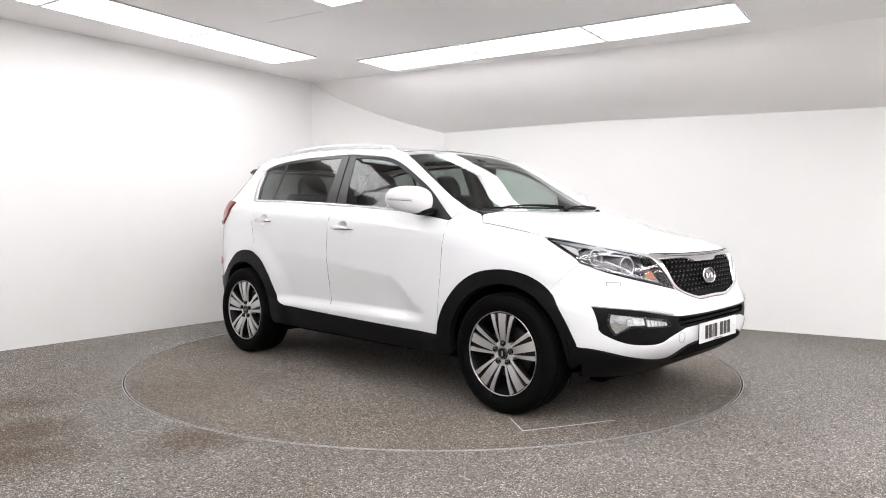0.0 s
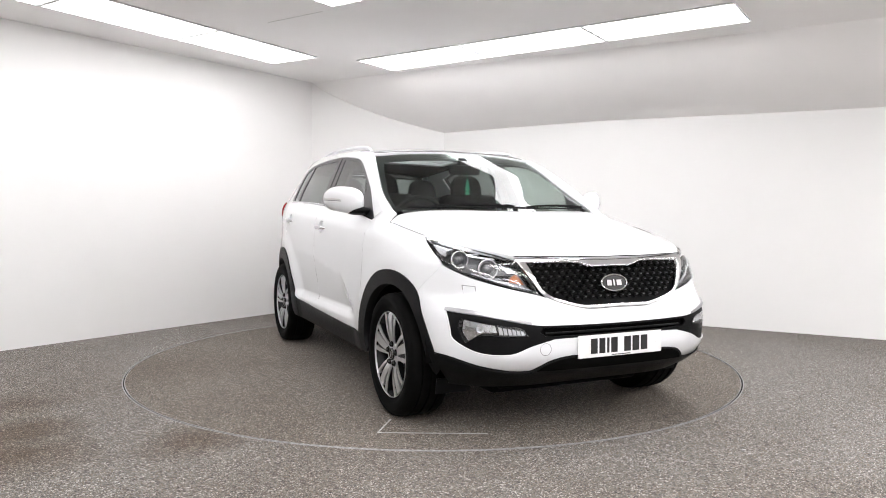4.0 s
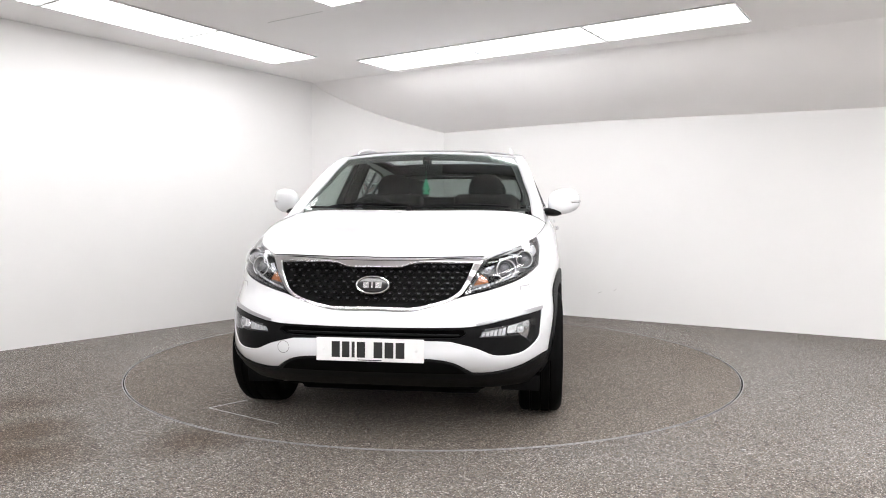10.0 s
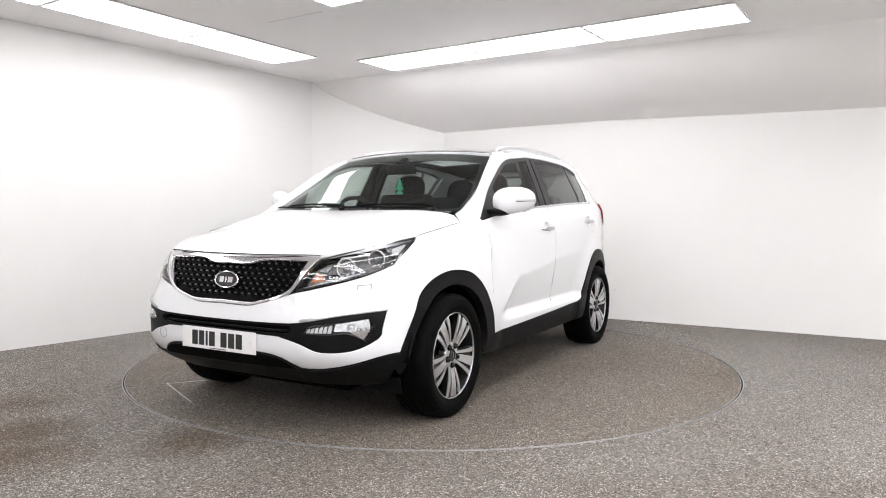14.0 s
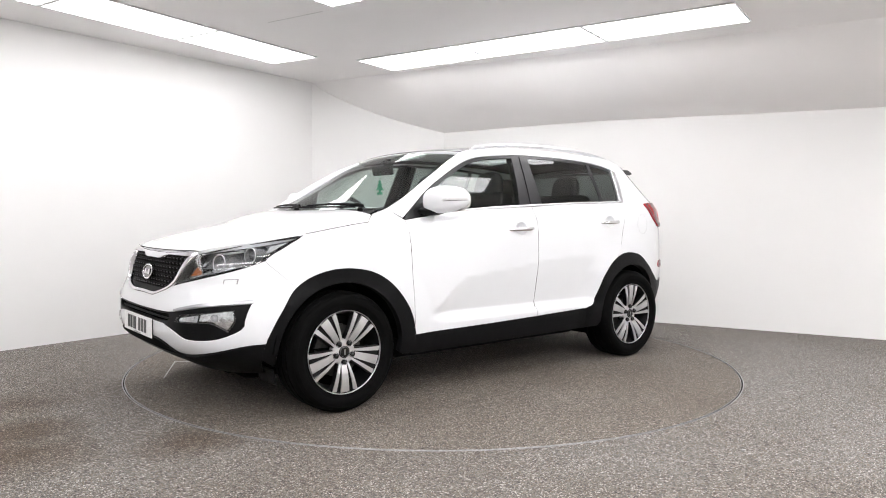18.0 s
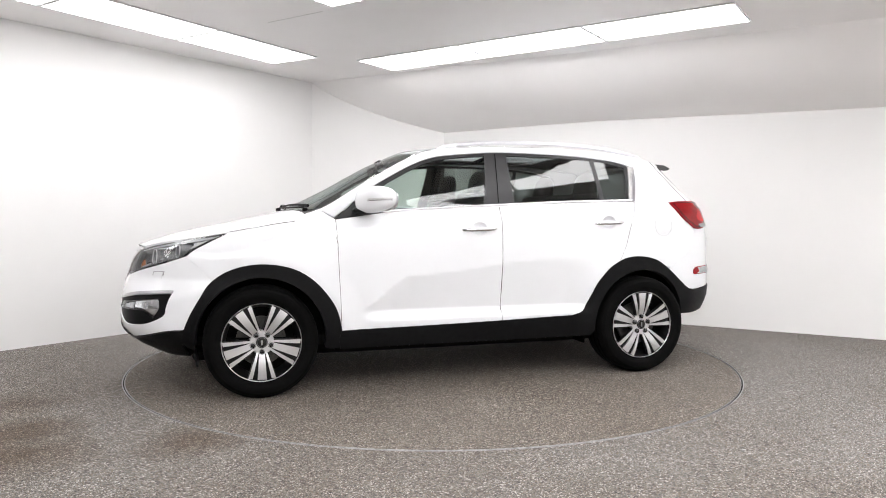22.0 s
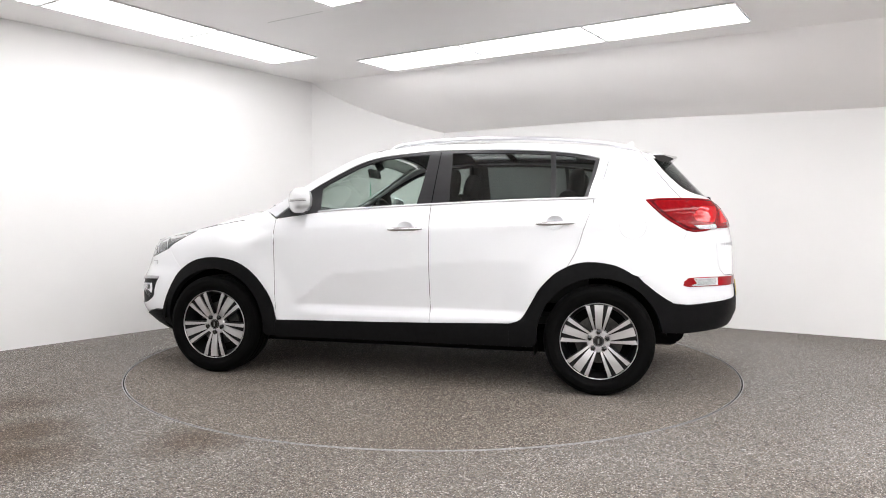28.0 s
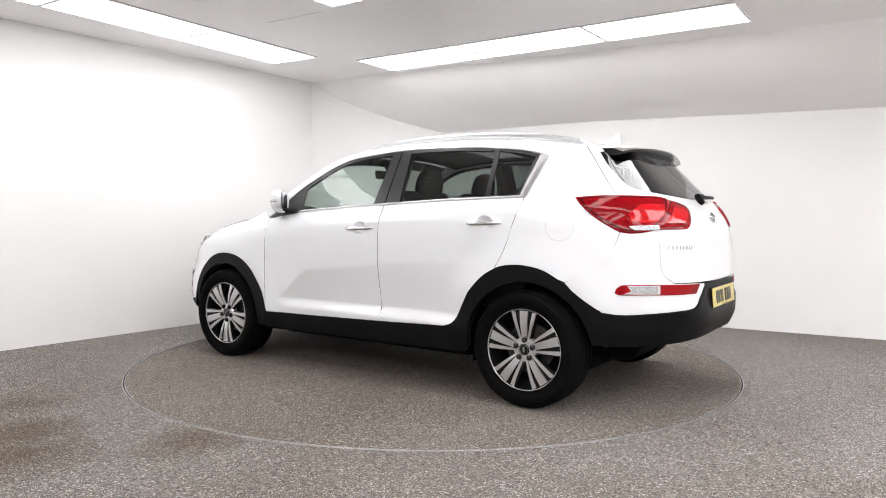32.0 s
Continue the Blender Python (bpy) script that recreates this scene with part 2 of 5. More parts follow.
def tube(bm, path, rad, seg=8, closed=False, flat=(1.0, 1.0), up=None):
    """A round or oval bar along a path of points; rad may be a list."""
    pts = [Vector(p) for p in path]
    k = len(pts)
    rings = []
    ref = Vector(up) if up else Vector((0, 0, 1))
    for i, p in enumerate(pts):
        a = pts[(i - 1) % k] if closed or i > 0 else p
        b = pts[(i + 1) % k] if closed or i < k - 1 else p
        d = (b - a).normalized()
        n1 = d.cross(ref)
        n1 = n1.normalized() if n1.length > 1e-5 else d.orthogonal().normalized()
        n2 = n1.cross(d).normalized()
        r = rad[i] if isinstance(rad, (list, tuple)) else rad
        rings.append([bm.verts.new(p + (n1 * math.cos(2 * math.pi * j / seg) * flat[0] + n2 * math.sin(2 * math.pi * j / seg) * flat[1]) * r) for j in range(seg)])
    n = k if closed else k - 1
    for i in range(n):
        a, b = rings[i], rings[(i + 1) % k]
        for j in range(seg):
            bm.faces.new((a[j], a[(j + 1) % seg], b[(j + 1) % seg], b[j]))
    if not closed:
        bm.faces.new(rings[0][::-1])
        bm.faces.new(rings[-1])
    return bm


def spline(xs, ys, n=600):
    """A smooth monotone curve through a few points, as a quick lookup."""
    xs, ys = np.array(xs, float), np.array(ys, float)
    h = np.diff(xs)
    d = np.diff(ys) / h
    m = np.zeros(len(xs))
    m[0], m[-1] = d[0], d[-1]
    for i in range(1, len(xs) - 1):
        if d[i - 1] * d[i] > 0:
            a, b = 2 * h[i] + h[i - 1], h[i] + 2 * h[i - 1]
            m[i] = (a + b) / (a / d[i - 1] + b / d[i])
    X = np.linspace(xs[0], xs[-1], n)
    i = np.clip(np.searchsorted(xs, X, side="right") - 1, 0, len(h) - 1)
    t = (X - xs[i]) / h[i]
    Y = (2 * t**3 - 3 * t**2 + 1) * ys[i] + (t**3 - 2 * t**2 + t) * h[i] * m[i] + (3 * t**2 - 2 * t**3) * ys[i + 1] + (t**3 - t**2) * h[i] * m[i + 1]
    x0, dx, last = xs[0], X[1] - X[0], n - 1
    Y = Y.tolist()

    def at(x):
        f = (x - x0) / dx
        if f <= 0:
            return Y[0]
        if f >= last:
            return Y[-1]
        k = int(f)
        return Y[k] + (Y[k + 1] - Y[k]) * (f - k)
    return at


def curve(pts, step=0.025, closed=True):
    """An outline through points (u, v) or (u, v, 1) for a corner: smooth between corners, evenly sampled."""
    P = [(p[0], p[1], len(p) > 2 and p[2]) for p in pts]
    if closed:
        k = next((i for i, p in enumerate(P) if p[2]), None)
        if k is not None:
            P = P[k:] + P[:k]
        runs, cur = [], [P[0]]
        for p in P[1:] + [P[0]]:
            cur.append(p)
            if p[2]:
                runs.append(cur)
                cur = [p]
        if len(cur) > 1:
            runs.append(cur)
        loop = k is None
    else:
        runs, cur, loop = [], [P[0]], False
        for p in P[1:]:
            cur.append(p)
            if p[2]:
                runs.append(cur)
                cur = [p]
        if len(cur) > 1:
            runs.append(cur)
    out = []
    for run in runs:
        q = [np.array(p[:2], float) for p in run]
        for i in range(len(q) - 1):
            a, b = q[i], q[i + 1]
            p0 = q[i - 1] if i > 0 else (q[-2] if loop else 2 * a - b)
            p3 = q[i + 2] if i + 2 < len(q) else (q[1] if loop else 2 * b - a)
            n = max(1, int(np.hypot(*(b - a)) / step + 0.5))
            straight = len(q) == 2
            for j in range(n):
                t = j / n
                if straight:
                    out.append(a + (b - a) * t)
                else:
                    out.append(0.5 * (2 * a + (b - p0) * t + (2 * p0 - 5 * a + 4 * b - p3) * t * t + (3 * a - p0 - 3 * b + p3) * t**3))
    if not closed:
        out.append(np.array(P[-1][:2], float))
    return np.array(out)


def area2(p):
    return 0.5 * np.sum(p[:, 0] * np.roll(p[:, 1], -1) - np.roll(p[:, 0], -1) * p[:, 1])


def inside(q, poly):
    x, y = q[:, 0][:, None], q[:, 1][:, None]
    a, b = poly, np.roll(poly, -1, 0)
    hit = ((a[:, 1] > y) != (b[:, 1] > y)) & (x < (b[:, 0] - a[:, 0]) * (y - a[:, 1]) / (b[:, 1] - a[:, 1] + 1e-30) + a[:, 0])
    return hit.sum(1) % 2 == 1


def shrink(p, d):
    """An anticlockwise outline moved inwards by d, and its outward directions."""
    e = np.roll(p, -1, 0) - p
    e = e / (np.hypot(e[:, 0], e[:, 1])[:, None] + 1e-12)
    n = np.stack([e[:, 1], -e[:, 0]], 1)
    v = n + np.roll(n, 1, 0)
    L2 = (v * v).sum(1)[:, None]
    v = v / np.maximum(L2, 0.6) * 2
    return p - v * d, v


from mathutils.geometry import delaunay_2d_cdt


def fill(name, pts, surf, parent, mat, label="", holes=(), gap=0.0014, rim=0.016, off=0.0, grid=0.055, step=0.025, flip=False, hole_rim=None, sampled=False, edge=0.002):
    """A panel on a curved surface: an outline in the surface's own two coordinates, with holes, edges turned in, and true normals."""
    out = np.array(pts) if sampled else curve(pts, step)
    if area2(out) < 0:
        out = out[::-1]
    out, odir = shrink(out, gap)
    loops, dirs, depths = [out], [odir], [rim]
    for h in holes:
        h = np.array(h) if sampled else curve(h, step)
        if area2(h) < 0:
            h = h[::-1]
        h, hd = shrink(h, -gap)
        loops.append(h)
        dirs.append(-hd)
        depths.append(rim if hole_rim is None else hole_rim)
    lo, hi = out.min(0), out.max(0)
    nx, ny = max(2, int((hi[0] - lo[0]) / grid)), max(2, int((hi[1] - lo[1]) / grid))
    gx, gy = np.meshgrid(np.linspace(lo[0], hi[0], nx + 1), np.linspace(lo[1], hi[1], ny + 1))
    gp = np.stack([gx.ravel() + (np.arange(gx.size) // (nx + 1) % 2) * grid * 0.25, gy.ravel()], 1)
    ok = inside(gp, out)
    for h in loops[1:]:
        ok &= ~inside(gp, h)
    gp = gp[ok]
    allb = np.concatenate(loops)
    if len(gp):
        d = np.sqrt(((gp[:, None, :] - allb[None]) ** 2).sum(2)).min(1)
        gp = gp[d > grid * 0.45]
    vs, es, k = [], [], 0
    for l in loops:
        es += [(k + i, k + (i + 1) % len(l)) for i in range(len(l))]
        vs += [Vector(p) for p in l]
        k += len(l)
    vs += [Vector(p) for p in gp]
    r = delaunay_2d_cdt(vs, es, [], 0, 1e-7)
    V, F, src = r[0], r[2], r[3]
    cen = np.array([sum((np.array(V[i]) for i in f), np.zeros(2)) / len(f) for f in F])
    keep = inside(cen, out)
    for h in loops[1:]:
        keep &= ~inside(cen, h)
    faces = [tuple(f) for f, kk in zip(F, keep) if kk]
    eps = 0.006
    verts, norms, ta, tb = [], [], [], []
    for q in V:
        u, v = q[0], q[1]
        p = np.array(surf(u, v))
        a = (np.array(surf(u + eps, v)) - np.array(surf(u - eps, v))) / (2 * eps)
        b = (np.array(surf(u, v + eps)) - np.array(surf(u, v - eps))) / (2 * eps)
        n = np.cross(a, b)
        n /= np.linalg.norm(n) + 1e-12
        verts.append(p + n * off)
        norms.append(n)
        ta.append(a)
        tb.append(b)
    where = {}
    for i, s in enumerate(src):
        for j in s:
            where[j] = i
    k = 0
    for l, dd, dep in zip(loops, dirs, depths):
        base = len(verts)
        m = len(l)
        for i in range(m):
            o = where[k + i]
            t = ta[o] * dd[i][0] + tb[o] * dd[i][1]
            t = t / (np.linalg.norm(t) + 1e-12)
            verts += [verts[o], verts[o] + t * edge * 0.6 - norms[o] * edge, verts[o] + t * edge * 0.6 - norms[o] * dep]
            norms += [norms[o], (t + norms[o] * 0.3), t]
        for i in range(m):
            a, b = base + 3 * i, base + 3 * ((i + 1) % m)
            rev = dep is not depths[0] or l is not loops[0]
            for s in (0, 1):
                q = (a + s, a + s + 1, b + s + 1, b + s)
                faces.append(q if not rev else q[::-1])
        k += m
    verts, norms = np.array(verts), np.array(norms)
    if flip:
        verts = verts * (1, -1, 1)
        norms = norms * (1, -1, 1)
        faces = [f[::-1] for f in faces]
    return mesh_ob(name, verts, faces, mat, parent, label, norms)


def both(name, pts, surf, parent, mat, label="", **kw):
    """The same panel on the car's left and right."""
    return [fill(name, pts, surf, parent, mat, label, flip=f, **kw) for f in (False, True)]


# ---- room ----
A_DIR = Vector((0.597, 0.802, 0))     # along the long white wall, away from the camera
B_DIR = Vector((0.8616, -0.5075, 0))  # along the right-hand wall, towards the right
W0 = Vector((-3.51, 0.20, 0)) - A_DIR * 8.2
W1 = Vector((-1.457, 2.96, 0))
W2 = Vector((0.105, 3.21, 0))
W3 = W2 + B_DIR * 8.4
W4 = W0 + B_DIR * 8.6
LOW_Z = 2.116


def wall(name, a, b, tops, label, thick=0.15):
    """A wall from a to b with a top line of (share of the length, height); it has thickness away from the room."""
    a, b = Vector(a), Vector(b)
    d = (b - a)
    n = Vector((-d.y, d.x, 0)).normalized() * thick
    bm = bmesh.new()
    front, back = [], []
    line = [(0, 0.0)] + [(1, 0.0)] + [(s, z) for s, z in reversed(tops)]
    for s, z in line:
        p = a + d * s
        front.append(bm.verts.new((p.x, p.y, z - (0.05 if z == 0 else -0.0))))
        back.append(bm.verts.new((p.x + n.x, p.y + n.y, z - (0.05 if z == 0 else 0.0))))
    bm.faces.new(front)
    bm.faces.new(back[::-1])
    k = len(line)
    for i in range(k):
        bm.faces.new((front[i], back[i], back[(i + 1) % k], front[(i + 1) % k]))
    return tagged(part(name, bm, M_WALL), label, "wall", kind="structure")


wall("wall_west", W0, W1, [(0, CEIL_Z + 0.02), (1, CEIL_Z + 0.02)], "long plain white painted studio wall")
wall("wall_north", W1, W2, [(0, CEIL_Z + 0.02), (1, LOW_Z + 0.02)], "short white wall under the sloping ceiling")
wall("wall_east", W2, W3, [(0, LOW_Z + 0.01), (0.226, 2.157), (0.55, 2.118), (1, 2.118)], "low white painted wall below the sloping ceiling")
# two unseen walls, added to close the room and bounce light back
wall("wall_south", W3, W4, [(0, CEIL_Z + 0.02), (1, CEIL_Z + 0.02)], "unseen white end wall, added to close the room")
wall("wall_back", W4, W0, [(0, CEIL_Z + 0.02), (1, CEIL_Z + 0.02)], "unseen white wall, added to close the room behind the camera")

# Ceiling: a flat sheet and, along the low wall, a slope down to it.
bm = bmesh.new()
up = Vector((0, 0, CEIL_Z))
brk0 = W1 + Vector((0, 0, CEIL_Z))
brk1 = W1 + B_DIR * 9.6 + Vector((0, 0, CEIL_Z))
n_out = Vector((0.5075, 0.8616, 0))
flat = [W0 + up - A_DIR * 0.3 - B_DIR * 0.3, W4 + up - A_DIR * 0.5, brk1 + B_DIR * 0.2, brk0 - B_DIR * 0.25]
bm.faces.new([bm.verts.new(p) for p in flat])
slope_lo = [W2 + B_DIR * d + Vector((0, 0, z)) for d, z in ((0, 2.116), (0.9, 2.134), (1.9, 2.147), (3.2, 2.126), (4.6, 2.108), (8.6, 2.105))]
slope_hi = [brk0 + B_DIR * d for d in (0, 1.9, 2.9, 4.2, 5.6, 9.6)]
rows = []
for t in (0, 0.05, 0.10, 0.20, 0.32, 0.46, 0.62, 0.80, 1.0):
    bow = -0.085 * math.sin(math.pi * t ** 0.75)
    rows.append([bm.verts.new(h.lerp(l, t) + Vector((0, 0, bow if 0 < t < 1 else 0))) for h, l in zip(slope_hi, slope_lo)])
lo_out = [bm.verts.new(p + n_out * 0.2 + Vector((0, 0, -0.11))) for p in slope_lo]
for r0, r1 in zip(rows + [rows[-1]], rows[1:] + [lo_out]):
    for i in range(len(r0) - 1):
        bm.faces.new((r0[i], r0[i + 1], r1[i + 1], r1[i]))
bmesh.ops.remove_doubles(bm, verts=bm.verts, dist=0.001)
ceiling = tagged(part("ceiling", bm, M_CEIL, smooth=True, angle=20), "white plasterboard ceiling, flat with one long sloping side", "ceiling", kind="structure")

# An unseen slab, added just above the ceiling, keeps outside light out of the room.
bm = bmesh.new()
box(bm, (24, 24, 0.1), pose(0, -2, CEIL_Z + 0.5))
tagged(part("light_block_slab", bm, M_WALL), "unseen slab added above the ceiling to block outside light", "roof", kind="structure")

# Floor with a round opening for the turntable.
bm = bmesh.new()
SEG = 160
ring = [bm.verts.new((DISC_R * math.cos(2 * math.pi * i / SEG), DISC_R * math.sin(2 * math.pi * i / SEG), 0)) for i in range(SEG)]
low = [bm.verts.new((v.co.x, v.co.y, -0.06)) for v in ring]
far = [bm.verts.new((14 * math.cos(2 * math.pi * i / SEG), -2 + 14 * math.sin(2 * math.pi * i / SEG), 0)) for i in range(SEG)]
for i in range(SEG):
    j = (i + 1) % SEG
    bm.faces.new((ring[i], far[i], far[j], ring[j]))
    bm.faces.new((low[i], ring[i], ring[j], low[j]))
bm.faces.new(low)
floor = tagged(part("floor", bm, M_FLOOR), "speckled grey and brown grit floor with faint brown patches", "floor", kind="structure")

# Turntable disc: flush with the floor, with a thin steel rim and a dark ring set in the gap round it.
turntable = thing("turntable", "round speckled turntable flush with the floor, thin steel rim", "turntable")
bm = bmesh.new()
lathe(bm, [(0, 0), (DISC_R - 0.0155, 0), (DISC_R - 0.0155, -0.04), (0, -0.04)], SEG)
part("disc", bm, M_DISC_TOP, turntable)
bm = bmesh.new()
lathe(bm, [(DISC_R - 0.0155, -0.03), (DISC_R - 0.0155, 0.001), (DISC_R - 0.0145, 0.002), (DISC_R - 0.0115, 0.002), (DISC_R - 0.0105, 0.0), (DISC_R - 0.0105, -0.03)], SEG, closed=True)
part("rim", bm, M_STEEL, turntable, "thin worn steel rim")
# a solid black ring stands in for the shade down in the gap
bm = bmesh.new()
lathe(bm, [(DISC_R - 0.0104, -0.03), (DISC_R - 0.0104, -0.004), (DISC_R - 0.0030, -0.004), (DISC_R - 0.0030, -0.03)], SEG, closed=True)
part("gap", bm, M_DARK, turntable, "dark ring in the gap round the disc, for its shade")
bm = bmesh.new()
lathe(bm, [(DISC_R - 0.0025, -0.03), (DISC_R - 0.0025, 0.001), (DISC_R + 0.001, 0.0022), (DISC_R + 0.0045, 0.0005), (DISC_R + 0.0045, -0.03)], SEG, closed=True)
tagged(part("floor_edge_trim", bm, M_STEEL), "thin steel edge set in the floor round the turntable", "trim", kind="structure")


def mark(p0, p1, wide=0.008):
    """A thin pale line on the disc, in the disc's own space."""
    p0, p1 = Vector((*p0, 0)), Vector((*p1, 0))
    d = (p1 - p0)
    bm = bmesh.new()
    box(bm, (d.length, wide, 0.0015), Matrix.Translation((p0 + p1) / 2 + Vector((0, 0, 0.0008))) @ pose(0, 0, 0, 0, 0, math.degrees(math.atan2(d.y, d.x))))
    part("marking_line", bm, M_LINE, turntable, "thin pale line marked on the disc")


mark((1.650, -1.075), (1.895, -0.570))
mark((1.650, -1.075), (1.455, -0.930))


# Ceiling lamps: recessed white panels, 0.6 by 1.2 m.
def lamp_panel(wide=0.560, lit=M_LAMP):
    ob = thing("ceiling_light", "lit white rectangular panel set in the ceiling", "ceiling light", "ceiling light panels")
    bm = bmesh.new()
    box(bm, (1.155, wide, 0.008), pose(0, 0, -0.006))
    part("diffuser", bm, lit, ob, "glowing white diffuser")
    bm = bmesh.new()
    for s in (-1, 1):
        box(bm, (1.195, 0.014, 0.016), pose(0, s * (wide / 2 + 0.010), -0.006), 0.002, 1)
        box(bm, (0.014, wide + 0.006, 0.016), pose(s * 0.5905, 0, -0.006), 0.002, 1)
    part("frame", bm, M_FRAME, ob, "thin white frame")
    return ob


L_ANG = math.degrees(math.atan2(1.79, 1.17))
R_ANG = math.degrees(math.atan2(-2.02, 2.93))
LA = Vector((math.cos(radians(L_ANG)), math.sin(radians(L_ANG)), 0))
LN = Vector((LA.y, -LA.x, 0))
RA = Vector((math.cos(radians(R_ANG)), math.sin(radians(R_ANG)), 0))
RN = Vector((RA.y, -RA.x, 0))
def lamp_row(spots, lit):
    """Panels alike: one built, the rest copies of it."""
    first = lamp_panel(lit=lit)
    for i, (p, a) in enumerate(spots):
        m = Matrix.Translation(p) @ pose(0, 0, 0, 0, 0, a)
        if i == 0:
            first.matrix_basis = m
        else:
            copy_thing(first, m)


far_l = Vector((-1.655, 1.87, CEIL_Z)) + LN * 0.28 - LA * 0.585
# the last three panels are out of view, added to light the lower wall
lamp_row([(far_l - LA * (1.20 * i), L_ANG) for i in range(6)], M_LAMP_DIM)
far_r = Vector((-0.46, 2.17, CEIL_Z)) + RN * 0.28 + RA * 0.585
lamp_row([(far_r + RA * (1.20 * i), R_ANG) for i in range(3)], M_LAMP_MID)
mid = Vector((-0.775, -0.17, CEIL_Z)) + RA * 0.585 + RN * 0.28
spots = [(mid, R_ANG)]
# unseen panels added nearer and behind the camera, their number set for brightness
for i in range(4):
    spots.append((mid + RN * 2.2 + RA * (1.20 * i + 2.0), R_ANG))
for j in range(2):
    for i in range(5):
        spots.append((mid + RN * (4.3 + 1.4 * j) + RA * (1.20 * i + 0.4), R_ANG))
# unseen panels added far right, to brighten that side of the room
for i in range(4):
    spots.append((Vector((5.0, -0.85, CEIL_Z)) - LA * (1.20 * i), L_ANG))
    spots.append((Vector((6.2, -1.75, CEIL_Z)) - LA * (1.20 * i), L_ANG))
lamp_row(spots, M_LAMP)
# a row of narrow panels, half as wide, along the side of the turntable
SIDE = Vector((math.cos(radians(48)), math.sin(radians(48)), 0))
narrow = lamp_panel(0.27)
narrow.matrix_basis = Matrix.Translation(Vector((1.93, -1.12, CEIL_Z))) @ pose(0, 0, 0, 0, 0, 48)
for i in (1, 2):
    copy_thing(narrow, Matrix.Translation(Vector((1.93, -1.12, CEIL_Z)) - SIDE * (1.20 * i)) @ pose(0, 0, 0, 0, 0, 48))


# Board joint in the ceiling, scuffs on the wall.
def strip(name, a, b, wide, mat, label, category, up=(0, 0, 1), thick=0.002):
    a, b = Vector(a), Vector(b)
    d = b - a
    z = Vector(up).normalized()
    x = d.normalized()
    y = z.cross(x)
    m = Matrix((x, y, z)).transposed().to_4x4()
    bm = bmesh.new()
    box(bm, (d.length, wide, thick), Matrix.Translation((a + b) / 2) @ m)
    return tagged(part(name, bm, mat), label, category, kind="structure")


M_JOINT = material("grey_joint", (0.62, 0.61, 0.60), 0.8)
M_SCUFF = material("grey_scuff", (0.55, 0.54, 0.53), 0.8)
strip("ceiling_joint", (-1.36, 0.33, CEIL_Z - 0.001), (-0.87, 0.0, CEIL_Z - 0.001), 0.006, M_JOINT, "thin grey joint line in the ceiling", "joint")
strip("floor_scratch", (1.465, -2.212, 0.001), (1.492, -2.204, 0.001), 0.005, M_LINE, "pale scratch on the speckled floor", "scratch", thick=0.0012)
for d0, z0, ln in ((1.95, 0.27, 0.045), (2.13, 0.31, 0.03)):
    p0 = W2 + B_DIR * d0 - n_out * 0.001 + Vector((0, 0, z0))
    strip("wall_scuff", p0, p0 + B_DIR * ln + Vector((0, 0, 0.02)), 0.006, M_SCUFF, "faint grey scuff on the white wall", "scuff", up=n_out)

# ---- car surface ----
# The body skin is one smooth shell: at each height a rounded-rectangle plan, narrower above the belt.
half_w = spline([0.10, 0.25, 0.40, 0.60, 0.80, 0.95, 1.05, 1.11, 1.155, 1.25, 1.35, 1.45, 1.53, 1.58, 1.64],
                [0.82, 0.878, 0.908, 0.915, 0.918, 0.916, 0.905, 0.878, 0.850, 0.812, 0.770, 0.726, 0.688, 0.652, 0.57])
nose = spline([0.15, 0.25, 0.33, 0.40, 0.45, 0.53, 0.65, 0.74, 0.82, 0.89, 0.95, 1.0, 1.1, 1.2, 1.35, 1.5, 1.65],
              [1.75, 1.92, 2.07, 2.145, 2.165, 2.165, 2.145, 2.120, 2.100, 2.060, 1.93, 1.79, 1.66, 1.55, 1.40, 1.25, 1.1])
nose_n = spline([0.15, 0.6, 0.74, 0.9, 1.0, 1.2, 1.6], [4.6, 4.9, 4.3, 4.3, 4.5, 4.6, 4.6])
tail = spline([0.15, 0.30, 0.40, 0.52, 0.60, 0.66, 0.75, 0.90, 1.04, 1.136, 1.208, 1.30, 1.40, 1.50, 1.58, 1.65],
              [1.96, 2.08, 2.150, 2.200, 2.198, 2.182, 2.182, 2.176, 2.152, 2.102, 2.038, 1.945, 1.855, 1.768, 1.700, 1.62])
tail_n = spline([0.15, 0.55, 0.69, 0.75, 1.08, 1.25, 1.5, 1.6], [3.9, 4.1, 4.4, 4.3, 4.3, 4.9, 4.9, 4.6])


def smooth(a, b, x):
    t = min(1.0, max(0.0, (x - a) / (b - a)))
    return t * t * (3 - 2 * t)


def shell(al, z):
    """A point of the left half of the skin: al from 0 (nose) over pi/2 (side) to pi (tail)."""
    c, s = math.cos(al), math.sin(al)
    if c >= 0:
        a, n = nose(z), nose_n(z)
    else:
        a, n = tail(z), tail_n(z)
    s1 = abs(s)
    rho = (abs(c) ** n + s1 ** n) ** (-1 / n)
    x = a * c * rho
    zz = z + 0.06 * x * smooth(0.80, 1.05, z) * (1 - 0.5 * smooth(1.25, 1.5, z))
    y = half_w(zz) * s1 * rho
    # swelling over the wheels and the hollow low in the doors
    for xc in (1.32, -1.32):
        r = math.hypot(x - xc, (z - 0.345))
        y += 0.016 * smooth(0.66, 0.48, r) * smooth(0.3, 0.8, s1)
    top = 0.50 + 0.20 * smooth(0.72, 0.38, x) + 0.09 * smooth(0.40, -0.60, x)
    if 0.44 < z < top + 0.03:
        q = (top + 0.03 - z) / (top - 0.47)
        ramp = (q * q / (q + 0.008)) if z > 0.50 else 0.94 * smooth(0.445, 0.50, z)
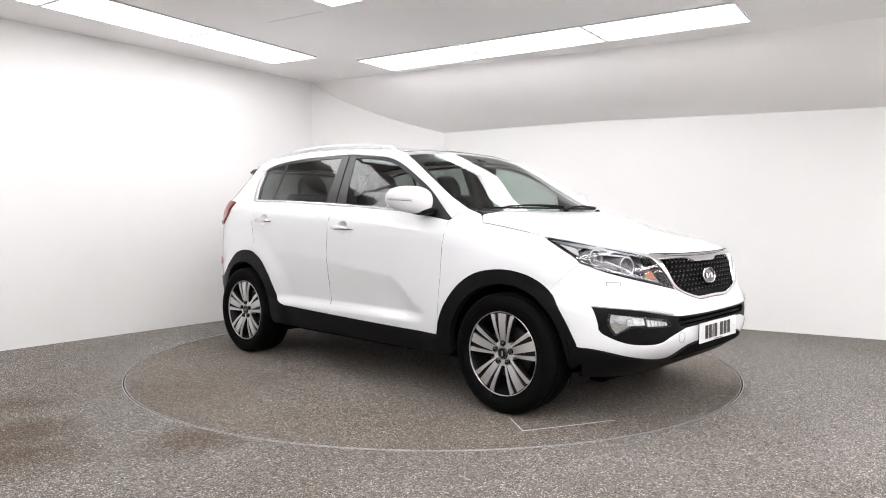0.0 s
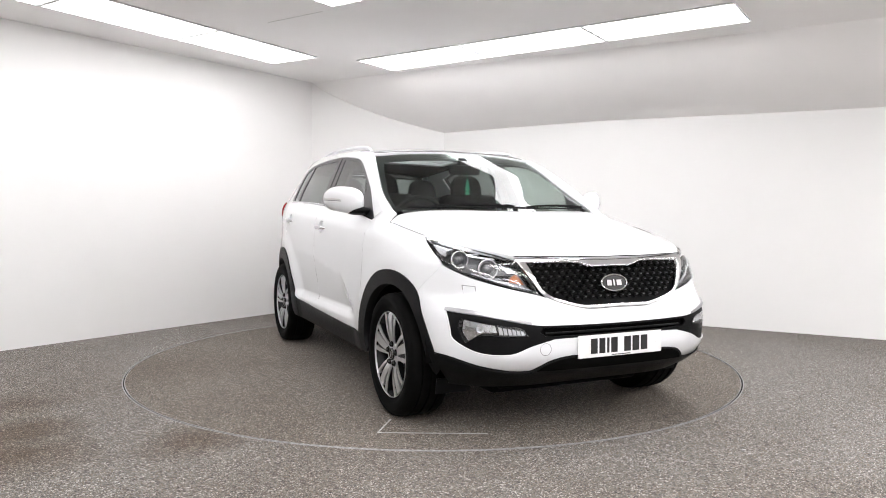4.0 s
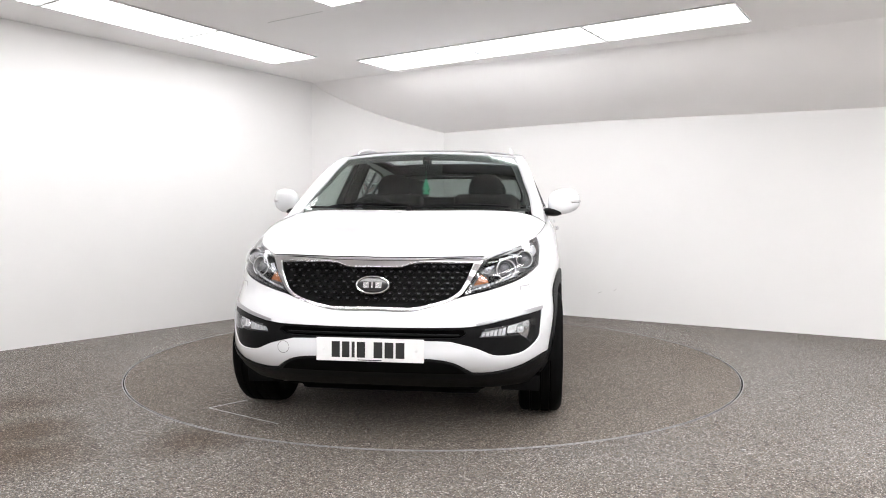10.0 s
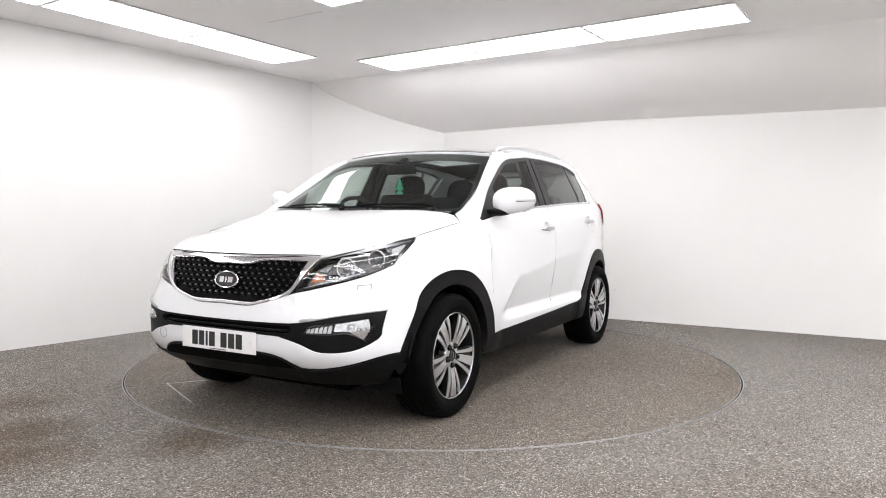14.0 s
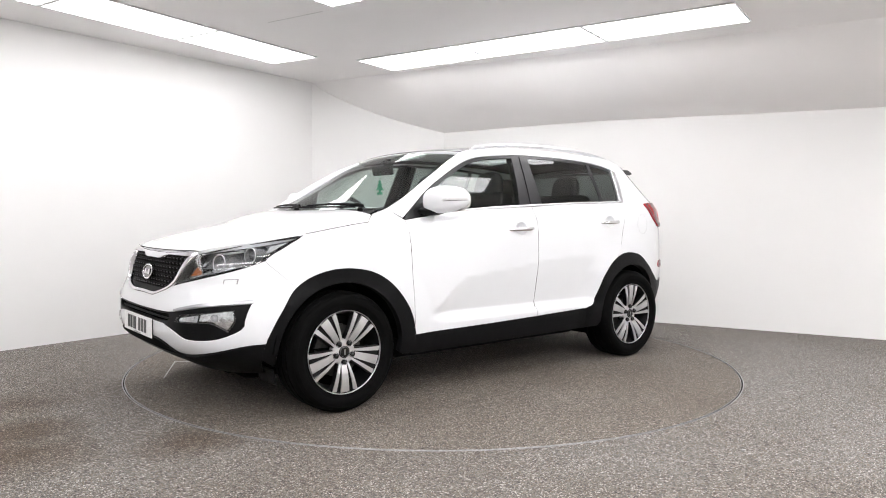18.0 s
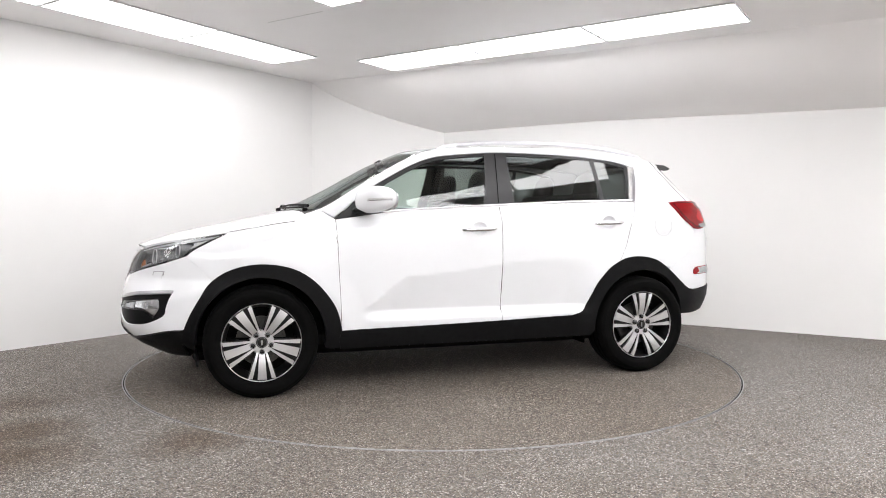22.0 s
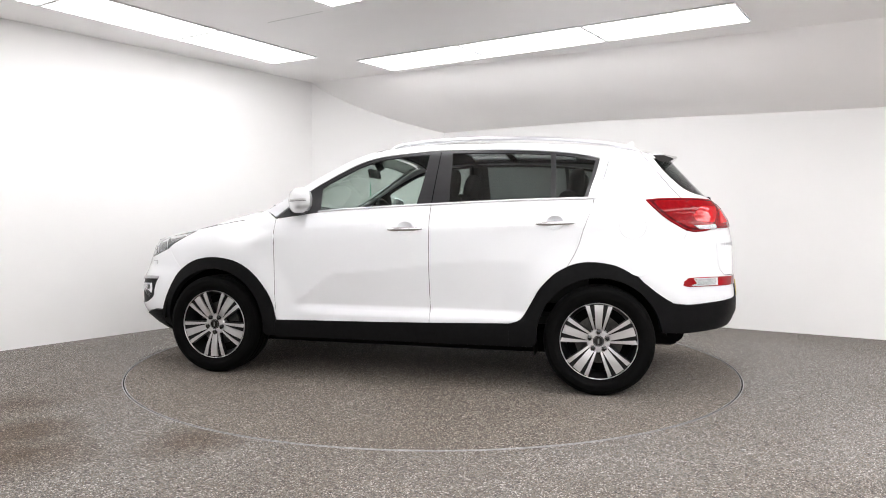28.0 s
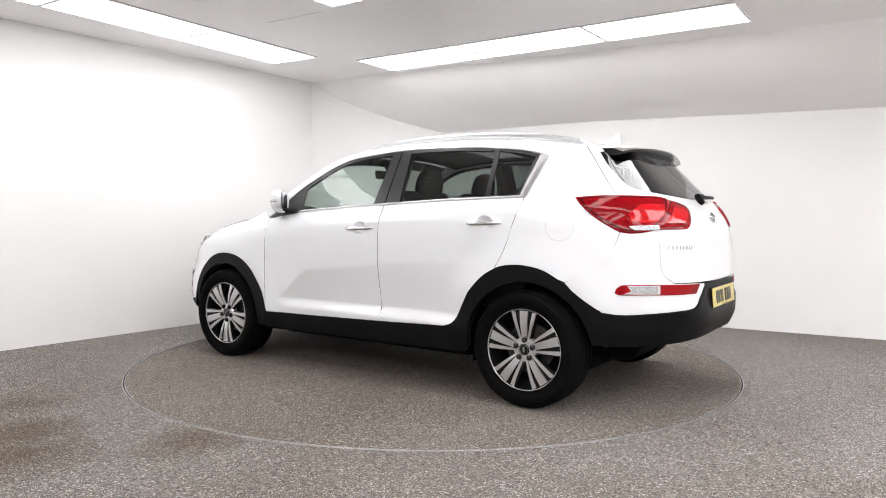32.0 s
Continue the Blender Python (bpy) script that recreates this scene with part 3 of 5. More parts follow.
        y -= 0.042 * ramp * smooth(0.74, 0.50, x) * smooth(-1.0, -0.70, x)
    return x, (y if s >= 0 else -y), z


# Arc length along the skin at mid height stands for the first coordinate of every panel.
_al = np.linspace(0, math.pi, 1200)
_p = np.array([shell(a, 0.70)[:2] for a in _al])
_s = np.concatenate([[0], np.cumsum(np.hypot(*np.diff(_p, axis=0).T))])
S_END = float(_s[-1])
_lut = np.interp(np.linspace(0, S_END, 2400), _s, _al).tolist()


def al_of(s):
    f = s / S_END * 2399
    k = min(2398, max(0, int(f)))
    return _lut[k] + (_lut[k + 1] - _lut[k]) * (f - k)


def skin(s, z):
    if s < 0:
        x, y, z = shell(al_of(-s), z)
        return x, -y, z
    if s > S_END:
        x, y, z = shell(al_of(2 * S_END - s), z)
        return x, -y, z
    return shell(al_of(s), z)


def _solve(f, lo, hi):
    a = f(lo)
    for _ in range(40):
        m = 0.5 * (lo + hi)
        if (f(m) > 0) == (a > 0):
            lo = m
        else:
            hi = m
    return 0.5 * (lo + hi)


def S(x, z, *c):
    """Panel coordinates of the side point at x and z."""
    s = _solve(lambda q: skin(q, z)[0] - x, 0.0, S_END)
    return (s, z, *c)


def F(y, z, *c):
    """Panel coordinates of the front point at y and z."""
    s = _solve(lambda q: skin(q, z)[1] - y, 0.0, 1.75) if y > 0 else 0.0
    return (s, z, *c)


def R(y, z, *c):
    """Panel coordinates of the rear point at y and z."""
    s = _solve(lambda q: skin(q, z)[1] - y, S_END, S_END - 1.75) if y > 0 else S_END
    return (s, z, *c)


def mirror_pts(half):
    """A front outline from its left half, listed from the top centre round to the bottom centre."""
    return list(half) + [(-p[0], *p[1:]) for p in reversed(half) if abs(p[0]) > 1e-6]


def mirror_rear(half):
    return list(half) + [(2 * S_END - p[0], *p[1:]) for p in reversed(half) if abs(p[0] - S_END) > 1e-6]


# Bonnet: a crowned sheet; its edge runs where it meets the skin.
bonnet_z = spline([0.9, 1.0, 1.1, 1.2, 1.3, 1.5, 1.7, 1.9, 2.0, 2.06, 2.12], [1.165, 1.158, 1.148, 1.131, 1.109, 1.062, 1.02, 0.972, 0.938, 0.912, 0.87])


def bonnet(x, y):
    r = smooth(1.55, 1.10, x)
    return x, y, bonnet_z(x) - (0.060 + 0.008 * r) * (abs(y) / (0.79 + 0.025 * r)) ** (2.2 + 3.6 * r)


def bonnet_edge(x):
    y = 0.78
    for _ in range(25):
        z = bonnet(x, y)[2]
        y = 0.5 * y + 0.5 * skin(S(x, z)[0], z)[1]
    return y, bonnet(x, y)[2]


# Roof edge (cant rail) and crown.
cant_z = spline([-1.80, -1.7, -1.5, -1.1, -0.7, -0.2, 0.15, 0.35, 0.55, 0.75, 0.95, 1.06, 1.12], [1.46, 1.49, 1.535, 1.578, 1.592, 1.585, 1.550, 1.490, 1.388, 1.270, 1.137, 1.085, 1.064])
crown_z = spline([-1.75, -1.65, -1.4, -0.9, -0.4, 0.0, 0.25, 0.4], [1.535, 1.55, 1.585, 1.622, 1.632, 1.612, 1.575, 1.54])


def cant(x):
    z = cant_z(x)
    return skin(S(x, z)[0], z)


_cant_y = spline(np.linspace(-1.8, 0.4, 24), [cant(x)[1] for x in np.linspace(-1.8, 0.4, 24)])


def roof(x, q):
    """q from -1 to 1 across the roof."""
    e, c = cant_z(x), crown_z(x)
    return x, _cant_y(x) * q, e + (c - e) * (1 - abs(q) ** 2.6)


screen_x = spline([1.05, 1.16, 1.25, 1.35, 1.45, 1.52, 1.56, 1.60], [1.26, 1.03, 0.840, 0.655, 0.485, 0.340, 0.250, 0.16])


def screen(y, z):
    return screen_x(z) + 0.062 - 0.33 * y * y, y, z


# ---- car panels ----
car = thing("car", "white five-door family SUV with black lower cladding, parked on the turntable", "car")

HOODX = np.linspace(1.50, 1.118, 9)
EDGE = [(x, *bonnet_edge(x)) for x in HOODX]
# lamp and bonnet front corner
LAMP_TOP = [(1.62, 0.985), (1.75, 0.955), (1.88, 0.925)]

# bonnet
front_edge = [(2.062, 0.0), (2.055, 0.20), (2.035, 0.36), (1.997, 0.528, 1), (1.89, 0.615), (1.77, 0.685), (1.62, 0.738)]
hood_half = front_edge + [(x, y) for x, y, z in EDGE[:-1]] + [(1.118, EDGE[-1][1], 1), (1.080, 0.79), (1.042, 0.748, 1), (1.098, 0.52), (1.142, 0.25)]
hood_pts = hood_half + [(1.154, 0.0)] + [(p[0], -p[1], *p[2:]) for p in reversed(hood_half) if p[1] > 0]
fill("bonnet", hood_pts, bonnet, car, M_PAINT, grid=0.06, rim=0.03)

for k in (1, -1):
    bm = bmesh.new()
    tube(bm, [(x, (y + 0.0005) * k, z + 0.0005) for x, y, z in EDGE], 0.0017, 5)
    part("bonnet_gap", bm, M_DARK, car)
    bm = bmesh.new()
    rear = curve([(1.118, EDGE[-1][1] + 0.001), (1.079, 0.791), (1.040, 0.749)], 0.02, closed=False)
    tube(bm, [(x, y * k, bonnet(x, y)[2] + 0.0005) for x, y in rear], 0.0017, 5)
    part("bonnet_gap", bm, M_DARK, car)
bm = bmesh.new()
lead = curve([(2.068, 0.0), (2.061, 0.20), (2.041, 0.36), (2.004, 0.526)], 0.03, closed=False)
lead = [(x, y) for x, y in lead]
tube(bm, [(x, y, bonnet(x, y)[2] + 0.0005) for x, y in [(x, -y) for x, y in reversed(lead[1:])] + lead], 0.0026, 5)
part("bonnet_gap", bm, M_DARK, car)

def shut(x0, z0, x1, z1, n=9):
    """A line on the side that looks straight from the side."""
    return [S(x0 + (x1 - x0) * t, z0 + (z1 - z0) * t) for t in np.linspace(0, 1, n)][1:-1]


# front wing
ARCH_F = [(0.840, 0.40), (0.855, 0.48), (0.90, 0.58), (1.00, 0.70), (1.14, 0.785), (1.32, 0.812), (1.48, 0.785), (1.60, 0.715)]
wing = [S(x, z) for x, y, z in EDGE[:-1]]
wing[0] = (*wing[0], 1)
wing += [S(1.118, EDGE[-1][2], 1), S(1.06, 1.085), S(0.95, 1.137, 1), S(0.868, 1.085, 1)] + shut(0.868, 1.085, 0.838, 0.402) + [S(0.838, 0.402, 1)]
wing += [S(x, z) for x, z in ARCH_F[1:-1]] + [S(1.60, 0.715, 1), S(1.67, 0.785), S(1.745, 0.862, 1), S(1.65, 0.925)]
both("front_wing", wing, skin, car, M_PAINT)

# front bumper with the opening for the lower grille and fog lamps
bump_half = [F(0, 0.657), F(0.14, 0.655), F(0.22, 0.662), F(0.36, 0.703), F(0.440, 0.728, 1), F(0.593, 0.764), F(0.73, 0.813), S(1.745, 0.862, 1), S(1.67, 0.785), S(1.60, 0.715, 1),
             S(1.675, 0.61), S(1.735, 0.50), S(1.765, 0.425, 1), F(0.80, 0.418), F(0.70, 0.385), F(0.56, 0.362), F(0.480, 0.364, 1), F(0.425, 0.402), F(0.38, 0.422), F(0.30, 0.434), F(0.15, 0.436), F(0, 0.436)]
intake_half = [F(0, 0.580), F(0.36, 0.585), F(0.498, 0.593), F(0.683, 0.627), F(0.808, 0.641, 1), F(0.803, 0.55), F(0.795, 0.506), F(0.725, 0.455), F(0.601, 0.450), F(0.501, 0.488), F(0.40, 0.514), F(0.34, 0.520), F(0, 0.520)]
bumper = fill("front_bumper", mirror_pts(bump_half), skin, car, M_PAINT, holes=[mirror_pts(intake_half)], hole_rim=0.010, grid=0.05)
FOG = [F(0.515, 0.538, 1), F(0.545, 0.578), F(0.645, 0.592), F(0.775, 0.612, 1), F(0.782, 0.55), F(0.760, 0.490, 1), F(0.708, 0.535), F(0.626, 0.534)]
SLOT = mirror_pts([F(0, 0.572), F(0.30, 0.575), F(0.44, 0.580, 1), F(0.46, 0.556), F(0.43, 0.534, 1), F(0.30, 0.528), F(0, 0.527)])
fill("lower_grille", mirror_pts(intake_half), skin, car, M_BLACK, "black textured plastic intake", off=-0.007, gap=-0.001, rim=0.004, holes=[FOG, [(-p[0], *p[1:]) for p in FOG], SLOT], hole_rim=0.024, grid=0.03)
fill("intake_back", SLOT, skin, car, M_DARK, off=-0.040, gap=-0.004, rim=0.002)
bm = bmesh.new()
tube(bm, [np.array(skin(s, 0.545)) + np.array((-0.026, 0, 0)) for s in np.linspace(-0.42, 0.42, 24)], 0.006, 6)
part("intake_rib", bm, M_BLACK, car, smooth=True)
# lower lip
lip_half = [F(0, 0.433), F(0.15, 0.433), F(0.30, 0.431), F(0.38, 0.419), F(0.425, 0.399), F(0.480, 0.361, 1), F(0.56, 0.358), F(0.70, 0.381), F(0.80, 0.414), S(1.765, 0.421, 1), S(1.77, 0.33), S(1.74, 0.265, 1), F(0.74, 0.255), F(0.5, 0.255), F(0.0, 0.258)]
fill("lower_lip", mirror_pts(lip_half), skin, car, M_BLACK, "black textured plastic lip", off=0.008)
# a flat black sheet on the lip stands in for a shaded recess
slot_half = [F(0, 0.429), F(0.15, 0.429), F(0.30, 0.427), F(0.37, 0.417), F(0.42, 0.394), F(0.452, 0.366, 1), F(0.0, 0.362)]
fill("lower_slot_shade", mirror_pts(slot_half), skin, car, M_DARK, off=0.010, rim=0.003)

# grille
GR = [F(0, 0.862), F(0.12, 0.862), F(0.19, 0.880), F(0.28, 0.886), F(0.480, 0.884, 1), F(0.460, 0.83), F(0.434, 0.775), F(0.408, 0.742), F(0.35, 0.710), F(0.22, 0.677), F(0.14, 0.672), F(0, 0.674)]
GRO = [F(0, 0.908), F(0.25, 0.908), F(0.526, 0.900, 1), F(0.488, 0.834), F(0.455, 0.778), F(0.425, 0.738), F(0.358, 0.701), F(0.22, 0.665), F(0.14, 0.660), F(0, 0.662)]
grille = fill("grille", mirror_pts(GR), skin, car, M_MESH, "black honeycomb grille with chrome surround", off=-0.035, gap=-0.02, rim=0.004)
fill("grille_surround", mirror_pts(GRO), skin, car, M_CHROME, "bright chrome surround", holes=[mirror_pts(GR)], hole_rim=0.04, off=0.006, grid=0.02, step=0.012, edge=0.006)
# honeycomb studs
gpoly = curve(mirror_pts(GR), 0.03)
if area2(gpoly) < 0:
    gpoly = gpoly[::-1]
gpoly = shrink(gpoly, 0.010)[0]
bm = bmesh.new()
row = 0
zz = 0.682
while zz < 0.886:
    s = -0.47 + (0.023 if row % 2 else 0)
    while s < 0.47:
        if inside(np.array([[s, zz]]), gpoly)[0]:
            p, q = Vector(skin(s, zz)), Vector(skin(s + 0.01, zz))
            u = (q - p).normalized()
            n = u.cross(Vector((0, 0, 1)))
            n = n if n.x > 0 else -n
            base = p - n * 0.034
            w = Vector((0, 0, 1))
            ringv = [bm.verts.new(base + u * 0.021 * math.cos(a) + w * 0.0125 * math.sin(a) + n * 0.0) for a in [math.pi / 3 * k for k in range(6)]]
            ring2 = [bm.verts.new(base + u * 0.019 * math.cos(a) + w * 0.0110 * math.sin(a) + n * 0.016) for a in [math.pi / 3 * k for k in range(6)]]
            cen = bm.verts.new(base + n * 0.009)
            for k in range(6):
                bm.faces.new((ringv[k], ringv[(k + 1) % 6], ring2[(k + 1) % 6], ring2[k]))
                bm.faces.new((ring2[k], ring2[(k + 1) % 6], cen))
        s += 0.046
    zz += 0.0255
    row += 1
tagged(part("honeycomb", bm, M_MESH, grille), kind="stuff")
# small pale boxes in each cell imitate glints on the black grille
bm = bmesh.new()
zz = 0.682
row = 0
while zz < 0.886:
    s = -0.47 + (0.023 if row % 2 else 0)
    while s < 0.47:
        if inside(np.array([[s, zz]]), gpoly)[0]:
            box(bm, (0.006, 0.011, 0.003), Matrix.Translation(Vector(skin(s, zz)) + Vector((-0.019, 0, 0.004))) @ pose(0, 0, 0, 0, -35, 0))
        s += 0.046
    zz += 0.0255
    row += 1
tagged(part("stud_glints", bm, M_STUD_GLINT, grille), kind="stuff")


def badge(name, at, rx, rz, parent):
    """An oval badge: a chrome ring round a dark field with plain chrome strokes."""
    e = new(name)
    e.parent = parent
    e.matrix_basis = at
    bm = bmesh.new()
    lathe(bm, [(0, 0), (0.96, 0), (0.96, 0.005), (0, 0.007)], 40, Matrix.Diagonal((rx, rz, 1, 1)))
    f = part("field", bm, M_GLOSS, e, smooth=True)
    bm = bmesh.new()
    tube(bm, [(rx * math.cos(a), rz * math.sin(a), 0.006) for a in np.linspace(0, 2 * math.pi, 41)[:-1]], 0.0048, 8, True)
    part("ring", bm, M_CHROME, e, smooth=True)
    bm = bmesh.new()
    for cx, wd in ((-0.40, 0.36), (-0.03, 0.12), (0.36, 0.40)):
        box(bm, (rx * wd, rz * 0.75, 0.004), pose(cx * rx, 0, 0.0085), 0.0012, 1)
    part("stroke", bm, M_CHROME, e)
    return e


def facing(x, y, z, yaw=0, tilt=0):
    """A pose on an upright face that looks along +x, turned by yaw and tipped back by tilt."""
    return pose(x, y, z, 0, 0, yaw) @ pose(0, 0, 0, 90 - tilt, 0, 90)


badge("badge", facing(2.108, 0, 0.775, 0, 12), 0.079, 0.041, car)

# number plates with plain bars for the characters
def plate(name, at, mat, label):
    bm = bmesh.new()
    box(bm, (0.520, 0.111, 0.004), Matrix(), 0.0015, 1)
    p = part(name, bm, mat, car, label)
    p.matrix_basis = at
    x = -0.185
    for wd in (0.040, 0.036, 0.014, 0.040, None, 0.042, 0.042, 0.042):
        if wd is None:
            x += 0.030
            continue
        bm = bmesh.new()
        box(bm, (wd, 0.075, 0.001), pose(x + wd / 2, 0, 0.0026))
        part("printed_bar", bm, M_INK, p)
        x += wd + 0.011
    for sx in (-0.222, 0.222):
        bm = bmesh.new()
        lathe(bm, [(0.007, 0), (0.006, 0.002), (0, 0.003)], 12, pose(sx, 0, 0.002))
        part("screw_cap", bm, M_PLATE, p)
    bm = bmesh.new()
    box(bm, (0.115, 0.004, 0.0008), pose(0.0, -0.049, 0.0024))
    part("small_print", bm, M_INK, p)
    return p


plate("number_plate", facing(2.174, 0, 0.474, 0, 1), M_PLATE, "white front number plate with plain dark bars")
bm = bmesh.new()
box(bm, (0.008, 0.50, 0.10), pose(2.168, 0, 0.473), 0.003)
part("plate_holder", bm, M_BLACK, car)

# towing-eye cover
bm = bmesh.new()
q = Vector(skin(F(0.432, 0.474)[0], 0.474))
tube(bm, [(q.x + 0.0012 + 0.10 * 0.029 * math.cos(a), -q.y + 0.029 * math.cos(a), q.z + 0.029 * math.sin(a)) for a in np.linspace(0, 2 * math.pi, 29)[:-1]], 0.0011, 5, True)
part("towing_cover", bm, M_LAMP_DARK, car, "round towing-eye cover")

# headlamps
HL = [F(0.437, 0.732, 1), F(0.593, 0.771), F(0.73, 0.820), S(1.75, 0.868), S(1.505, EDGE[0][2] + 0.001, 1), S(1.697, 0.975), S(1.852, 0.943), F(0.534, 0.902, 1), F(0.496, 0.836), F(0.463, 0.780)]
for fl in (False, True):
    k = -1 if fl else 1
    lamp = fill("headlamp", HL, skin, car, M_LAMP_DARK, "clear-lens headlamp with twin round projectors", off=-0.065, gap=-0.004, rim=-0.06, flip=fl, step=0.02)
    hu, hv = sum(p[0] for p in HL) / len(HL), sum(p[1] for p in HL) / len(HL)
    fill("lamp_trim", HL, skin, lamp, M_GLOSS, "black edge round the headlamp", off=-0.006, gap=0.001, rim=0.004, flip=fl, grid=0.03, step=0.02, holes=[[(hu + (p[0] - hu) * 0.94, hv + (p[1] - hv) * 0.88, *p[2:]) for p in HL]])
    fill("lens", HL, skin, lamp, M_LENS, "clear plastic lens", off=-0.002, rim=0.01, flip=fl, step=0.02)
    for (sy, sz, rad, tone) in ((F(0.650, 0.846), 0.846, 0.050, 0), (F(0.748, 0.888), 0.888, 0.044, 1)):
        p, q = Vector(skin(sy[0], sz)), Vector(skin(sy[0] + 0.01, sz))
        p.y, q.y = p.y * k, q.y * k
        nv = Vector((-(q - p).y, (q - p).x, 0)).normalized()
        nv = nv if nv.x > 0 else -nv
        at = Matrix.Translation(p - nv * 0.055 - Vector((0.045, 0, 0.004))) @ pose(0, 0, 0, 0, 0, 18 * k) @ pose(0, 0, 0, 84, 0, 90)
        bm = bmesh.new()
        lathe(bm, [(rad * 0.98, -0.03), (rad * 0.98, 0.052), (rad * 0.86, 0.050), (rad * 0.74, 0.02), (rad * 0.72, 0.0)], 32, at)
        part("projector_housing", bm, M_LAMP_DARK, lamp, smooth=True)
        bm = bmesh.new()
        tube(bm, [at @ Vector((rad * 0.95 * math.cos(a), rad * 0.95 * math.sin(a), 0.054)) for a in np.linspace(0, 2 * math.pi, 33)[:-1]], 0.0030, 6, True)
        part("bezel_ring", bm, M_SILVER, lamp, "bright projector ring", smooth=True)
        bm = bmesh.new()
        lathe(bm, [(rad * 0.72, 0.012), (rad * 0.66, 0.028), (rad * 0.45, 0.044), (rad * 0.2, 0.051), (0, 0.053)], 32, at)
        part("projector", bm, M_LENS_GREY, lamp, smooth=True)
        bm = bmesh.new()
        tube(bm, [at @ Vector((rad * 0.70 * math.cos(a), rad * 0.70 * math.sin(a), 0.020)) for a in np.linspace(0, 2 * math.pi, 33)[:-1]], 0.0055 if tone == 0 else 0.0035, 6, True)
        part("inner_ring", bm, M_REFLECTOR, lamp, "pale ring round the projector lens", smooth=True)
    # amber indicator and bright reflector strips
    fill("indicator", [F(0.492, 0.782, 1), F(0.572, 0.797, 1), F(0.556, 0.826, 1), F(0.528, 0.846, 1)], skin, lamp, M_AMBER, "amber indicator", off=-0.046, rim=0.01, flip=fl, grid=0.02)
    fill("reflector", [F(0.478, 0.768, 1), F(0.572, 0.784, 1), F(0.566, 0.828, 1), F(0.512, 0.842, 1)], skin, lamp, M_LAMP_DARK, off=-0.052, rim=0.01, flip=fl, grid=0.02)
    fill("reflector", [F(0.524, 0.850, 1), F(0.572, 0.842, 1), F(0.590, 0.905, 1), F(0.552, 0.900, 1)], skin, lamp, M_FACET, off=-0.045, rim=0.02, flip=fl, grid=0.02)
    fill("reflector", [F(0.760, 0.936, 1), S(1.72, 0.960, 1), S(1.55, 0.993, 1), S(1.62, 0.950, 1), S(1.70, 0.895, 1), F(0.79, 0.868, 1), F(0.790, 0.915, 1)], skin, lamp, M_FACET, off=-0.022, rim=0.02, flip=fl, grid=0.02)
    fill("reflector", [F(0.460, 0.748, 1), F(0.593, 0.782), F(0.72, 0.826, 1), F(0.72, 0.838, 1), F(0.593, 0.794), F(0.466, 0.760, 1)], skin, lamp, M_FACET, off=-0.034, rim=0.02, flip=fl, grid=0.02)
    fill("reflector", [S(1.735, 0.912, 1), S(1.70, 0.950, 1), S(1.60, 0.974, 1), S(1.645, 0.938, 1)], skin, lamp, M_REFLECTOR, "bright rear reflector", off=-0.018, rim=0.006, flip=fl, grid=0.02)
    for i in range(12):
        y0 = 0.474 + 0.0205 * i
        z0 = 0.748 + 0.0059 * i + 0.00022 * i * i
        fill("strip_light", [F(y0, z0, 1), F(y0 + 0.011, z0 + 0.003, 1), F(y0 + 0.012, z0 + 0.013, 1), F(y0 + 0.002, z0 + 0.010, 1)], skin, lamp, M_REFLECTOR, off=-0.028, rim=0.006, gap=0.0, flip=fl, grid=0.02)
    fill("silver_edge", [F(0.600, 0.912, 1), F(0.70, 0.926), S(1.86, 0.932, 1), S(1.86, 0.937, 1), F(0.70, 0.932), F(0.600, 0.918, 1)], skin, lamp, M_REFLECTOR, off=-0.020, rim=0.006, gap=0.0, flip=fl, grid=0.02)
    fill("bezel_step", [F(0.585, 0.800, 1), F(0.70, 0.838), F(0.775, 0.872, 1), F(0.765, 0.900, 1), F(0.66, 0.880), F(0.580, 0.850, 1)], skin, lamp, M_LAMP_DARK, off=-0.056, rim=0.006, flip=fl, grid=0.02)
    # washer cap
    fill("washer_cap", [F(0.704, 0.716, 1), F(0.740, 0.724, 1), F(0.741, 0.767, 1), F(0.703, 0.764, 1)], skin, car, M_PAINT, off=0.0025, rim=0.004, flip=fl, grid=0.02)
    fill("washer_gap", [F(0.702, 0.714, 1), F(0.742, 0.722, 1), F(0.743, 0.769, 1), F(0.701, 0.766, 1)], skin, car, M_JOINT_DARK, off=0.0006, rim=0.003, gap=-0.001, flip=fl, grid=0.02)
    # fog lamp
    fog = fill("fog_lamp", FOG, skin, car, M_GLOSS, "clear fog lamp in a black surround", off=-0.026, rim=0.012, flip=fl, grid=0.02)
    for i in range(6):
        y0 = 0.530 + 0.020 * i
        zt = 0.560 + 0.0035 * i
        fill("daylight_segment", [F(y0, 0.543, 1), F(y0 + 0.015, 0.543, 1), F(y0 + 0.019, zt + 0.004, 1), F(y0 + 0.006, zt, 1)], skin, fog, M_REFLECTOR, off=-0.020, rim=0.008, gap=0.0, flip=fl, grid=0.015)
    fill("bulb_reflector", [F(0.655, 0.550, 1), F(0.662, 0.588, 1), F(0.770, 0.606, 1), F(0.776, 0.55), F(0.757, 0.500, 1), F(0.712, 0.545, 1)], skin, fog, M_BEAM, "clear faceted fog lamp reflector", off=-0.024, rim=0.006, flip=fl, grid=0.015)
    p = Vector(skin(F(0.712, 0.566)[0], 0.566))
    bm = bmesh.new()
